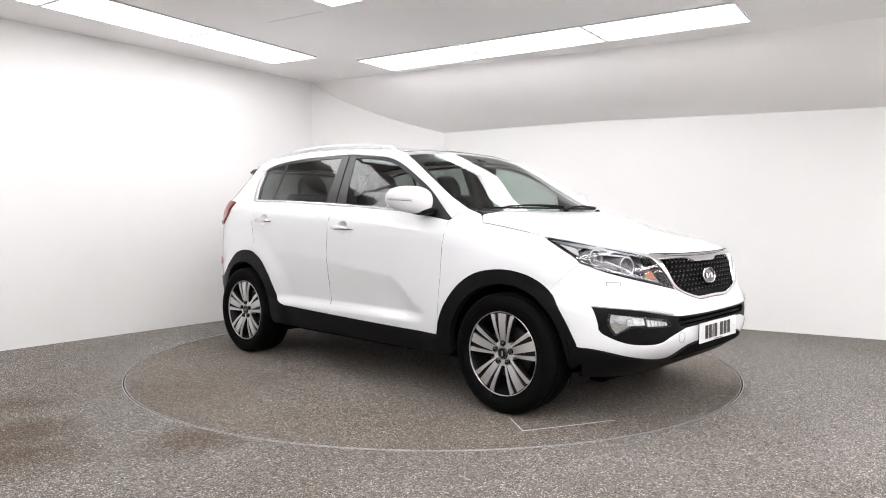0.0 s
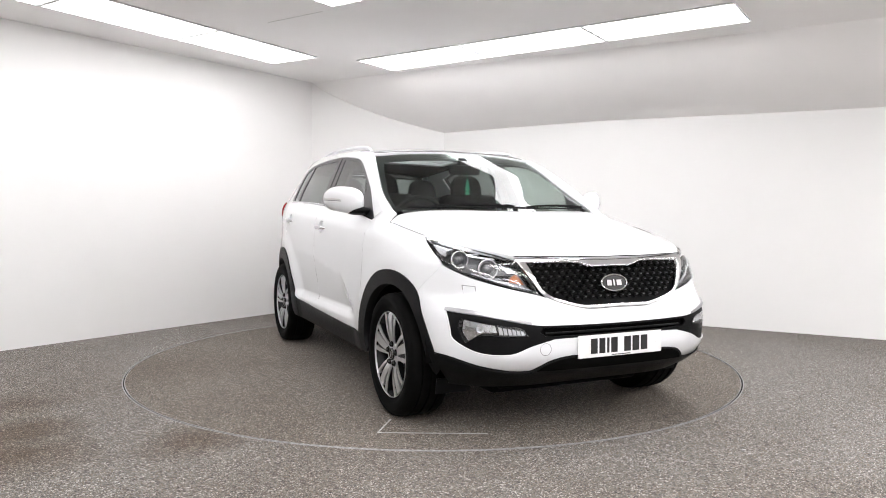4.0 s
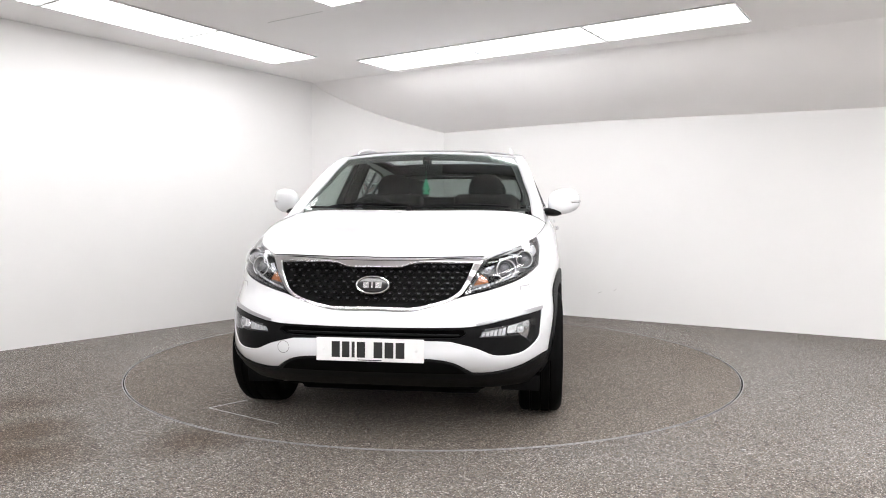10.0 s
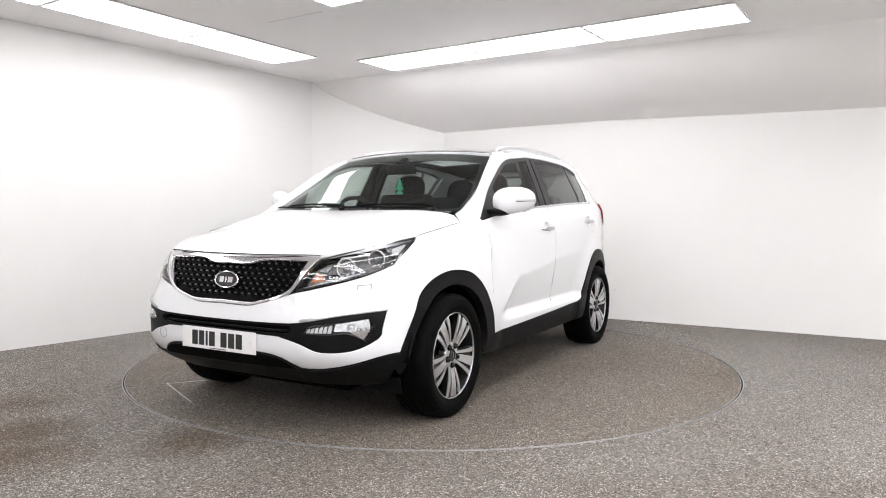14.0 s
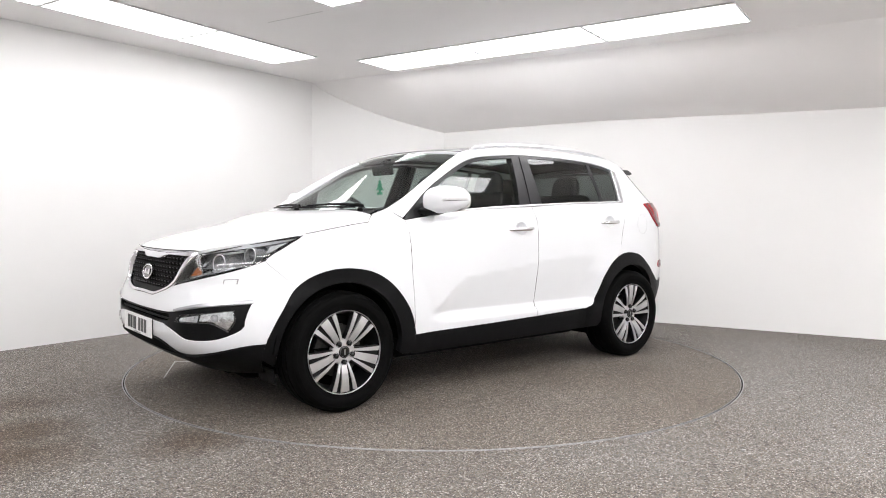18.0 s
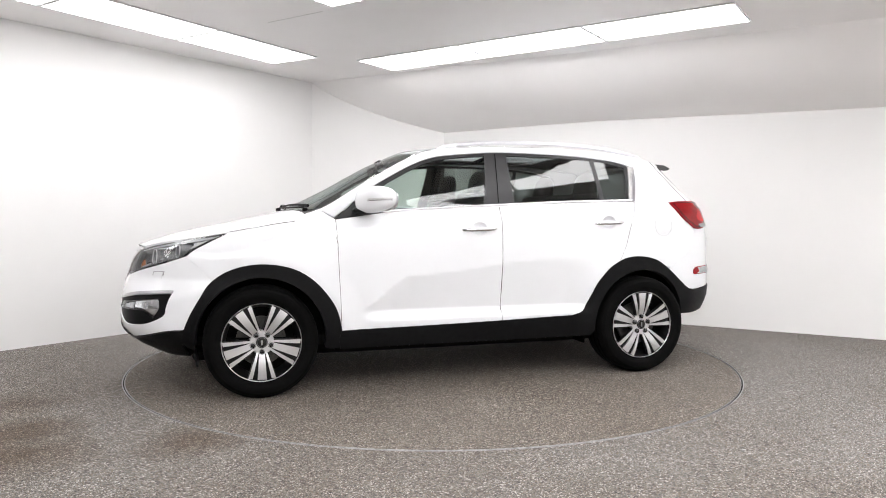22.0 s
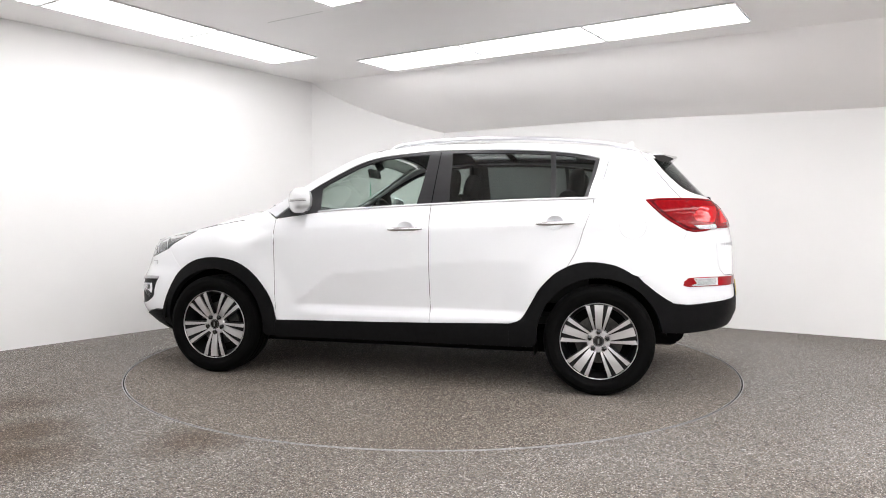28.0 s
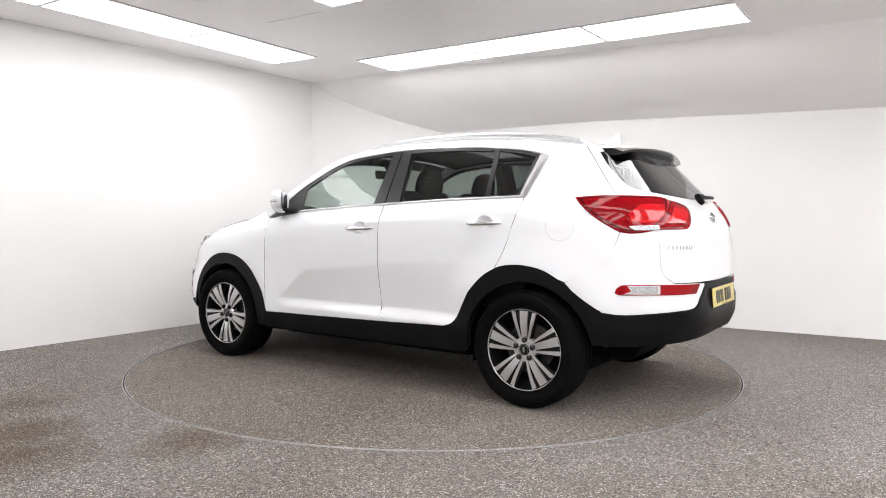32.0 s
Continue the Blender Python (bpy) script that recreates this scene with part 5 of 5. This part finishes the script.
bump_r = [R(0.322, 0.730, 1), R(0.45, 0.738), R(0.607, 0.744, 1), R(0.655, 0.784), R(0.672, 0.847), R(0.672, 0.94), R(0.675, 1.038, 1), R(0.728, 1.024), S(-1.841, 1.024, 1), S(-1.808, 0.937), S(-1.762, 0.859), S(-1.649, 0.793), S(-1.558, 0.740, 1),
          S(-1.62, 0.674), S(-1.67, 0.634), S(-1.715, 0.604), S(-1.755, 0.582, 1), S(-1.862, 0.570), R(0.70, 0.580), R(0.603, 0.590), R(0.477, 0.604), R(0.391, 0.66)]
black_r = [R(0, 0.732), R(0.318, 0.728, 1), R(0.388, 0.657), R(0.475, 0.600), R(0.603, 0.587), R(0.70, 0.577), S(-1.862, 0.567), S(-1.755, 0.580, 1), S(-1.762, 0.50), S(-1.735, 0.43), S(-1.700, 0.396, 1), S(-1.85, 0.392), R(0.644, 0.402), R(0.332, 0.423), R(0, 0.43)]
fill("rear_bumper_skirt", mirror_rear(black_r), skin, car, M_BLACK, "black textured lower rear bumper", off=0.008, rim=0.03)
for k in (1, -1):
    fl = k < 0
    fill("rear_bumper", bump_r, skin, car, M_PAINT, flip=fl)
    lamp = fill("tail_lamp", TL, skin, car, M_RED, "red wrap-round tail lamp", off=0.013, rim=0.03, flip=fl, grid=0.04, edge=0.010, gap=0.0)
    tu, tv = sum(p[0] for p in TL) / len(TL), sum(p[1] for p in TL) / len(TL)
    fill("lens_edge", TL, skin, lamp, M_RED_DARK, "deep red lens edge", off=0.0142, rim=0.002, gap=0.006, flip=fl, grid=0.03, holes=[[(tu + (p[0] - tu) * 0.84, tv + (p[1] - tv) * 0.80) for p in TL]])
    fill("lamp_seal", TL, skin, lamp, M_DARK, "black seal round the lamp", off=0.0015, rim=0.02, gap=-0.004, flip=fl, grid=0.08)
    band = [R(0.715, 1.160), R(0.690, 1.174, 1), R(0.584, 1.174, 1), R(0.608, 1.135), R(0.660, 1.076, 1), R(0.700, 1.072), R(0.745, 1.085), R(0.748, 1.115)]
    fill("brake_band", band, skin, lamp, M_RED_LIT, "bright red brake lamp block", off=0.0150, rim=0.003, flip=fl, grid=0.03)
    fill("reversing_lens", [R(0.757, 1.056, 1), R(0.662, 1.060, 1), R(0.666, 1.036, 1), R(0.743, 1.034, 1)], skin, lamp, M_FACET_GREY, "clear reversing lamp", off=0.017, rim=0.003, flip=fl, grid=0.03, gap=0.0)
    fill("tailgate_lamp", TLI, skin, gate, M_RED, "red lamp on the tailgate", off=0.010, rim=0.02, flip=fl, grid=0.04, edge=0.007, gap=-0.002)
    iu, iv = sum(p[0] for p in TLI) / len(TLI), sum(p[1] for p in TLI) / len(TLI)
    fill("lens_edge", TLI, skin, gate, M_RED_DARK, "deep red lens edge", off=0.0112, rim=0.002, gap=0.004, flip=fl, grid=0.03, holes=[[(iu + (p[0] - iu) * 0.86, iv + (p[1] - iv) * 0.82) for p in TLI]])
    fill("brake_band", [(iu + (p[0] - iu) * 0.66, iv + (p[1] - iv) * 0.58) for p in TLI], skin, gate, M_RED_LIT, "bright red brake lamp block", off=0.0118, rim=0.002, flip=fl, grid=0.03)
    refl = fill("rear_reflector", [S(-1.822, 0.690), S(-1.828, 0.715), S(-1.850, 0.733), S(-1.90, 0.738), R(0.686, 0.740), R(0.40, 0.733, 1), R(0.449, 0.681, 1), R(0.702, 0.683), S(-1.90, 0.681), S(-1.845, 0.681)], skin, car, M_RED, "red reflector strip with a clear lamp", off=0.005, rim=0.01, flip=fl, grid=0.03, gap=0.001)
    CL = [R(0.772, 0.733, 1), R(0.676, 0.736, 1), R(0.680, 0.688, 1), R(0.786, 0.686, 1), S(-1.902, 0.702)]
    cu, cv = sum(p[0] for p in CL) / 5, sum(p[1] for p in CL) / 5
    CLI = [(cu + (p[0] - cu) * 0.84, cv + (p[1] - cv) * 0.72, *p[2:]) for p in CL]
    fill("lens_frame", CL, skin, refl, M_REFLECTOR, "bright frame of the clear lamp", off=0.008, rim=0.003, flip=fl, grid=0.03, holes=[CLI])
    fill("clear_lens", CLI, skin, refl, M_FACET_GREY, off=0.0065, rim=0.003, flip=fl, grid=0.03)
p = plate("number_plate", pose(-2.206, 0, 0.640, 0, 0, 180) @ facing(0, 0, 0, 0, 6), M_PLATE_Y, "yellow rear number plate with plain dark bars")
for k in (1, -1):
    bm = bmesh.new()
    seam = curve([(-1.561, cant_z(-1.561)), (-1.642, 1.42), (-1.737, 1.30), (-1.803, 1.226)], 0.03, closed=False)
    tube(bm, [(lambda q: (q[0], (q[1] + 0.0002) * k, q[2]))(skin(S(x, z)[0], z)) for x, z in seam], 0.0022, 5)
    part("tailgate_gap", bm, M_DARK, car)
# spoiler
bm = bmesh.new()
rows = []
for y in np.linspace(-0.565, 0.565, 23):
    r = abs(y) / 0.565
    xb = -1.822 + 0.060 * r ** 2.5
    zt = 1.548 - 0.040 * r ** 2.4
    xf = -1.650 + 0.02 * r ** 2
    rows.append([bm.verts.new(q) for q in ((xf, y, zt), (-1.71, y, zt - 0.002), (xb, y, zt - 0.022), (xb - 0.004, y, zt - 0.032), (xb + 0.02, y, zt - 0.042), (-1.71, y, zt - 0.045), (xf, y, zt - 0.03))])
for a, b in zip(rows, rows[1:]):
    for j in range(7):
        bm.faces.new((a[j], a[(j + 1) % 7], b[(j + 1) % 7], b[j]))
bm.faces.new(rows[0])
bm.faces.new(rows[-1][::-1])
part("spoiler", bm, M_GLOSS, gate, "gloss black roof spoiler", smooth=True, angle=45)
# rear wiper
wp = Vector(skin(S_END, 1.20))
bm = bmesh.new()
lathe(bm, [(0.026, -0.01), (0.026, 0.02), (0.018, 0.032), (0, 0.034)], 18, Matrix.Translation(wp) @ pose(0, 0, 0, 0, -60, 0))
part("wiper_pivot", bm, M_BLACK, gate, smooth=True)
bm = bmesh.new()
tube(bm, [Vector(skin(S_END + s, 1.222)) + Vector((-0.022, 0, 0.012)) for s in np.linspace(-0.03, 0.36, 10)], [0.020] * 3 + [0.010] * 7, 8)
part("rear_wiper_arm", bm, M_BLACK, gate, smooth=True)
bp = Vector(skin(S_END, 1.105))
badge("rear_badge", pose(bp.x - 0.003, 0, bp.z, 0, 0, 180) @ facing(0, 0, 0, 0, 20), 0.060, 0.031, car)
# model-name strip as plain chrome bars
for i in range(8):
    s = R(0.633 - 0.022 * i, 0.940)[0]
    q = Vector(skin(s, 0.940))
    bm = bmesh.new()
    box(bm, (0.003, 0.015, 0.022), Matrix.Translation((q.x - 0.001, q.y, q.z)), 0.001, 1)
    part("lettering_bar", bm, M_CHROME, gate)
# fuel flap ring
bm = bmesh.new()
tube(bm, [(lambda q: (q[0], q[1] - 0.0005, q[2]))(skin(S(FUEL[0] + 0.080 * math.cos(a), FUEL[1] + 0.078 * math.sin(a))[0], FUEL[1] + 0.078 * math.sin(a))) for a in np.linspace(0, 2 * math.pi, 33)[:-1]], 0.0010, 5, True)
part("fuel_flap_gap", bm, M_JOINT_DARK, car)

# dark inner shell behind the panels, wheel housings and floor pan
hole_f = [(S(1.32 + 0.42 * math.cos(a), 0.36 + 0.42 * math.sin(a))[0], 0.36 + 0.42 * math.sin(a)) for a in np.linspace(0, 2 * math.pi, 25)[:-1] if 0.36 + 0.42 * math.sin(a) > 0.28]
hole_r = [(S(-1.32 + 0.42 * math.cos(a), 0.36 + 0.42 * math.sin(a))[0], 0.36 + 0.42 * math.sin(a)) for a in np.linspace(0, 2 * math.pi, 25)[:-1] if 0.36 + 0.42 * math.sin(a) > 0.28]
inner = [(0.0, 0.27, 1), (0.0, 0.84, 1), S(1.72, 0.84), S(1.55, 0.93), S(0.95, 1.02), S(-0.2, 1.08), S(-1.3, 1.10), (S_END, 1.10, 1), (S_END, 0.47, 1), S(-1.9, 0.45), S(-1.7, 0.42), S(0.0, 0.30)]
both("inner_shell", inner, skin, car, M_DARK, "dark inner body behind the panels", holes=[hole_f, hole_r], off=-0.034 - 0.02, rim=0.004, grid=0.12, step=0.08)
bm = bmesh.new()
box(bm, (2.10, 1.16, 0.18), pose(0.05, 0, 0.28), 0.03)
box(bm, (1.70, 1.44, 0.12), pose(0, 0, 0.275), 0.03)
box(bm, (0.62, 1.06, 0.24), pose(1.55, 0, 0.34), 0.03)
box(bm, (0.62, 1.02, 0.24), pose(-1.52, 0, 0.38), 0.05)
part("underbody", bm, M_DARK, car, "dark underbody")
for xc, ln, z0 in ((1.42, 0.62, 0.215), (-1.32, 0.50, 0.225)):
    bm = bmesh.new()
    box(bm, (ln, 0.98, 0.10), pose(xc, 0, z0), 0.03)
    tube(bm, [(xc if xc < 0 else 1.32, -0.72, 0.30), (xc if xc < 0 else 1.32, 0.72, 0.30)], 0.045, 10)
    part("subframe", bm, M_DARK, car, "dark axle subframe", smooth=True)
bm = bmesh.new()
tube(bm, [(1.0, 0.10, 0.235), (0.2, 0.12, 0.225), (-0.8, 0.12, 0.225), (-1.3, 0.30, 0.30), (-1.62, 0.40, 0.33)], 0.032, 10)
part("exhaust_pipe", bm, M_DARK, car, smooth=True)
bm = bmesh.new()
tube(bm, [(-1.74, -0.52, 0.345), (-1.74, -0.50, 0.345), (-1.74, 0.50, 0.345), (-1.74, 0.52, 0.345)], [0.06, 0.095, 0.095, 0.06], 16, flat=(1.25, 0.75))
part("silencer", bm, M_DARK, car, "dark exhaust silencer", smooth=True)
for xc in (1.32, -1.32):
    for k in (1, -1):
        bm = bmesh.new()
        prof = [(xc + 0.415 * math.cos(a), 0.35 + 0.415 * math.sin(a)) for a in np.linspace(radians(2), radians(178), 26)]
        a0 = [bm.verts.new((x, 0.58 * k, z)) for x, z in prof]
        b0 = [bm.verts.new((x, (0.74 if x < -1.60 else 0.87) * k, z)) for x, z in prof]
        for i in range(len(prof) - 1):
            bm.faces.new((a0[i], a0[i + 1], b0[i + 1], b0[i]))
        bm.faces.new(a0)
        part("wheel_housing", bm, M_DARK, car, "black wheel housing")
        if xc > 0:
            bm = bmesh.new()
            box(bm, (0.012, 0.20, 0.085), pose(1.700, 0.70 * k, 0.232, 0, 12, 0), 0.004)
            part("air_deflector", bm, M_BLACK, car, "small black flap ahead of the wheel")
        if xc < 0:
            bm = bmesh.new()
            box(bm, (0.012, 0.16, 0.08), pose(xc + 0.405, 0.72 * k, 0.25), 0.004)
            part("mud_flap", bm, M_DARK, car)

# wheels
def wheel():
    w = new("wheel")
    bm = bmesh.new()
    prof = [(0.232, -0.20), (0.262, -0.208), (0.305, -0.212), (0.335, -0.200), (0.340, -0.178), (0.3413, -0.152), (0.334, -0.150), (0.334, -0.143), (0.3423, -0.141), (0.3425, -0.100), (0.334, -0.098), (0.334, -0.090), (0.3425, -0.088), (0.3423, -0.047), (0.334, -0.045), (0.334, -0.038), (0.3413, -0.036), (0.340, -0.012),
            (0.333, 0.006), (0.327, 0.0125), (0.3255, 0.0115), (0.322, 0.0175), (0.306, 0.0245), (0.3045, 0.0235), (0.298, 0.0255), (0.280, 0.0240), (0.268, 0.0215), (0.2665, 0.0200), (0.262, 0.018), (0.248, 0.012), (0.238, 0.008)]
    lathe(bm, prof, 72, closed=True)
    part("tyre", bm, M_TYRE, w, "black road tyre", smooth=True, angle=40)
    bm = bmesh.new()
    lathe(bm, [(0.2375, 0.004), (0.237, 0.011), (0.2355, 0.0125), (0.2335, 0.011), (0.2325, 0.006), (0.234, -0.01)], 72, closed=True)
    part("rim", bm, M_ALLOY, w, "machined rim edge", smooth=True)
    bm = bmesh.new()
    lathe(bm, [(0.2345, 0.006), (0.229, -0.004), (0.214, -0.05), (0.205, -0.10), (0.205, -0.19), (0.232, -0.20)], 48)
    part("barrel", bm, M_ALLOY_DARK, w, "dark grey wheel barrel", smooth=True)

    def spoke(r0, o0, h0, r1, o1, h1, rot, lift, depth, mat, name):
        bm = bmesh.new()
        top, bot = [], []
        steps = 5
        for sgn in (1, -1):
            rng = range(steps + 1) if sgn > 0 else range(steps, -1, -1)
            for i in rng:
                t = i / steps
                r, o, h = r0 + (r1 - r0) * t, o0 + (o1 - o0) * t, h0 + (h1 - h0) * t
                zf = lift - 0.016 * (1 - t) ** 2 + 0.004 * math.sin(math.pi * t)
                top.append(bm.verts.new((r, o + sgn * h, zf)))
                bot.append(bm.verts.new((r - 0.002, o + sgn * (h - 0.001), zf - depth)))
        k = steps + 1
        for i in range(steps):
            bm.faces.new((top[i], top[i + 1], top[2 * k - 2 - i], top[2 * k - 1 - i]))
        m = 2 * k
        for i in range(m):
            bm.faces.new((top[i], top[(i + 1) % m], bot[(i + 1) % m], bot[i]))
        bmesh.ops.rotate(bm, verts=bm.verts, cent=(0, 0, 0), matrix=Matrix.Rotation(rot, 3, "Z"))
        part(name, bm, mat, w)

    for g in range(5):
        a = radians(72 * g)
        spoke(0.052, 0, 0.016, 0.226, 0, 0.0275, a, 0.006, 0.010, M_ALLOY, "spoke")
        for s in (1, -1):
            spoke(0.050, 0.0225 * s, 0.0055, 0.2185, 0.0690 * s, 0.0135, a, 0.006, 0.010, M_ALLOY, "spoke")
            spoke(0.060, 0.0190 * s, 0.0040, 0.222, 0.0410 * s, 0.0170, a, -0.006, 0.02, M_ALLOY_DARK, "spoke_recess")
            spoke(0.050, 0.0240 * s, 0.010, 0.2170, 0.0720 * s, 0.0150, a, 0.000, 0.03, M_ALLOY_DARK, "spoke_side")
    bm = bmesh.new()
    lathe(bm, [(0.074, -0.05), (0.074, -0.016), (0.068, -0.0075), (0.042, -0.0045), (0.034, -0.006), (0, -0.006)], 40)
    part("hub", bm, M_ALLOY, w, "machined hub", smooth=True)
    for g in range(5):
        a = radians(72 * g)
        bm = bmesh.new()
        lathe(bm, [(0.0180, -0.02), (0.0180, 0.0035), (0.0168, 0.004), (0.0160, -0.004), (0, -0.004)], 20, pose(0.056 * math.cos(a), 0.056 * math.sin(a), -0.006))
        part("nut_pocket", bm, M_DARK, w, "black pocket round a wheel nut", smooth=True)
    bm = bmesh.new()
    lathe(bm, [(0.034, -0.012), (0.034, -0.001), (0.030, 0.002), (0, 0.003)], 28)
    part("centre_cap", bm, M_BOLT, w, "black centre cap", smooth=True)
    bm = bmesh.new()
    lathe(bm, [(0.0295, 0.0015), (0.0285, 0.0035), (0.0275, 0.002)], 28)
    box(bm, (0.030, 0.010, 0.002), pose(0, 0, 0.003))
    part("cap_mark", bm, M_STEEL, w)
    for g in range(5):
        a = radians(72 * g)
        bm = bmesh.new()
        lathe(bm, [(0.0140, -0.022), (0.0140, 0.002), (0.0115, 0.008), (0.006, 0.0105), (0, 0.011)], 12, pose(0.056 * math.cos(a), 0.056 * math.sin(a), 0))
        part("wheel_nut", bm, M_BOLT, w)
    bm = bmesh.new()
    lathe(bm, [(0.07, -0.075), (0.150, -0.075), (0.150, -0.095), (0.07, -0.095)], 48, closed=True)
    part("brake_disc", bm, M_DISC, w, "steel brake disc")
    bm = bmesh.new()
    lathe(bm, [(0.0, -0.11), (0.205, -0.11), (0.205, -0.115), (0, -0.115)], 32)
    part("dust_shield", bm, M_DARK, w)
    return w


w0 = wheel()
w0.parent = car
WY = 0.899
w0.matrix_basis = pose(1.32, WY, 0.340) @ pose(0, 0, 0, -90, 0, 0) @ pose(0, 0, 0, 0, 0, 90)
for x, k, spin in ((-1.32, 1, -90), (1.32, -1, 90), (-1.32, -1, 20)):
    copy_thing(w0, pose(x, WY * k, 0.340) @ pose(0, 0, 0, -90 * k, 0, 0) @ pose(0, 0, 0, 0, 0, spin))


# ---- cabin ----
def seat(x, y, width, head=1):
    s = new("seat")
    s.parent = car
    s.matrix_basis = pose(x, y, 0)
    bm = bmesh.new()
    box(bm, (0.52, width, 0.17), pose(0.20, 0, 0.62, 0, -8, 0), 0.06, 3)
    part("cushion", bm, M_SEAT, s, smooth=True, angle=80)
    bm = bmesh.new()
    box(bm, (0.14, width, 0.68), pose(-0.13, 0, 0.95, 0, -16, 0), 0.055, 3)
    part("backrest", bm, M_SEAT, s, smooth=True, angle=80)
    for hy in ([0] if head == 1 else [-0.36, 0.36]):
        bm = bmesh.new()
        bmesh.ops.create_icosphere(bm, subdivisions=4, radius=1.0)
        for v in bm.verts:
            e = 2.7
            r = (abs(v.co.x) ** e + abs(v.co.y) ** e + abs(v.co.z) ** e) ** (-1 / e)
            v.co = (-0.245 + v.co.x * r * 0.055 - 0.02 * v.co.z, hy + v.co.y * r * 0.135 * (1 - 0.10 * v.co.z), 1.33 + v.co.z * r * 0.112)
        part("headrest", bm, M_SEAT, s, smooth=True, angle=80)
        for dy in (-0.06, 0.06):
            bm = bmesh.new()
            tube(bm, [(-0.20, hy + dy, 1.17), (-0.235, hy + dy, 1.30)], 0.007, 6)
            part("headrest_post", bm, M_STEEL, s)
    return s


seat(-0.02, 0.37, 0.50)
seat(-0.02, -0.37, 0.50)
b = seat(-0.90, 0.0, 1.26, 2)
bm = bmesh.new()
rows = []
for y in np.linspace(-0.74, 0.74, 15):
    hump = 0.04 * math.exp(-((y + 0.37) / 0.22) ** 2)
    rows.append([bm.verts.new(q) for q in ((1.00, y, 1.06), (0.86, y, 1.075), (0.66, y, 1.07 + hump), (0.54, y, 1.03 + hump), (0.50, y, 0.92), (0.56, y, 0.70), (0.95, y, 0.62))])
for a, c in zip(rows, rows[1:]):
    for j in range(7):
        bm.faces.new((a[j], a[(j + 1) % 7], c[(j + 1) % 7], c[j]))
bm.faces.new(rows[0])
bm.faces.new(rows[-1][::-1])
part("dashboard", bm, M_TRIM, car, "dark dashboard", smooth=True, angle=50)
sw = new("steering_wheel")
sw.parent = car
sw.matrix_basis = pose(0.43, -0.37, 1.075, 0, -62, 0)
bm = bmesh.new()
tube(bm, [(0.185 * math.cos(a), 0.185 * math.sin(a), 0) for a in np.linspace(0, 2 * math.pi, 33)[:-1]], 0.016, 8, True)
part("wheel_rim", bm, M_TRIM, sw, smooth=True)
bm = bmesh.new()
lathe(bm, [(0.0, 0.03), (0.06, 0.022), (0.07, -0.02), (0, -0.05)], 20)
box(bm, (0.05, 0.34, 0.018), pose(0, 0, 0), 0.006)
box(bm, (0.15, 0.04, 0.018), pose(-0.09, 0, 0), 0.006)
part("spokes", bm, M_TRIM, sw, smooth=True)
bm = bmesh.new()
box(bm, (0.03, 0.24, 0.07), pose(0.445, -0.005, 1.436, 0, 12, 0), 0.012)
part("rear_view_mirror", bm, M_TRIM, car, "dark interior mirror", smooth=True)
bm = bmesh.new()
box(bm, (0.05, 0.06, 0.06), pose(0.40, 0, 1.490, 0, 30, 0), 0.01)
part("mirror_mount", bm, M_TRIM, car)
# green card air freshener on a thread
af = new("air_freshener")
af.parent = car
bm = bmesh.new()
tree = [(0.0, 0.05), (0.012, 0.035), (0.006, 0.033), (0.020, 0.012), (0.010, 0.012), (0.030, -0.018), (0.008, -0.018), (0.008, -0.03), (0.020, -0.03), (0.020, -0.045)]
tree = tree + [(-x, y) for x, y in reversed(tree) if x > 0]
prism(bm, [(x * 1.15, y * 1.15) for x, y in tree], -0.0015, 0.0015, facing(0.475, 0.004, 1.312, 25))
part("card", bm, M_GREEN, af, "green tree-shaped card")
bm = bmesh.new()
tube(bm, [(0.475, 0.004, 1.365), (0.465, 0.0, 1.42)], 0.0012, 4)
part("thread", bm, M_GREEN, af)
# headlining frame, floor, load area
lining = [(x, -0.97) for x in np.linspace(0.20, -1.60, 12)]
lining[0], lining[-1] = (*lining[0], 1), (*lining[-1], 1)
lining = lining + [(x, 0.97, *c) for x, _, *c in reversed(lining)]
sky_f = [(-0.26, -0.86, 1), (-0.26, 0.86, 1), (-0.56, 0.86, 1), (-0.56, -0.86, 1)]
sky_r = [(-0.62, -0.86, 1), (-0.62, 0.86, 1), (-1.10, 0.82, 1), (-1.10, -0.82, 1)]
fill("headlining", lining, roof, car, M_TRIM, "dark cabin roof lining with two openings", holes=[sky_f, sky_r], off=-0.026, rim=0.012, grid=0.12, step=0.06)
bm = bmesh.new()
box(bm, (2.3, 1.50, 0.06), pose(-0.25, 0, 0.44), 0.01)
box(bm, (0.70, 1.30, 0.04), pose(-1.55, 0, 1.06), 0.01)
part("cabin_floor", bm, M_TRIM, car, "dark cabin floor and load cover")
for k in (1, -1):
    bm = bmesh.new()
    box(bm, (2.0, 0.04, 0.58), pose(-0.25, 0.775 * k, 0.84, -4 * k, 0, 0), 0.015)
    part("door_lining", bm, M_TRIM, car, "dark door lining")
    bm = bmesh.new()
    tube(bm, [(-0.24, 0.76 * k, 1.12), (-0.255, 0.70 * k, 1.32), (-0.27, 0.61 * k, 1.53)], 0.045, 8)
    part("centre_pillar_lining", bm, M_TRIM, car, smooth=True)


# ---- movement ----
def motions():
    """The disc and the car on it turn together about the middle of the room."""
    c = Matrix.Translation((*CAR_AT, 0.0015))
    walk(turntable, [(t, pose(0, 0, 0, 0, 0, a)) for t, a in TURN])
    walk(car, [(t, pose(0, 0, 0, 0, 0, a) @ c) for t, a in TURN])


motions()
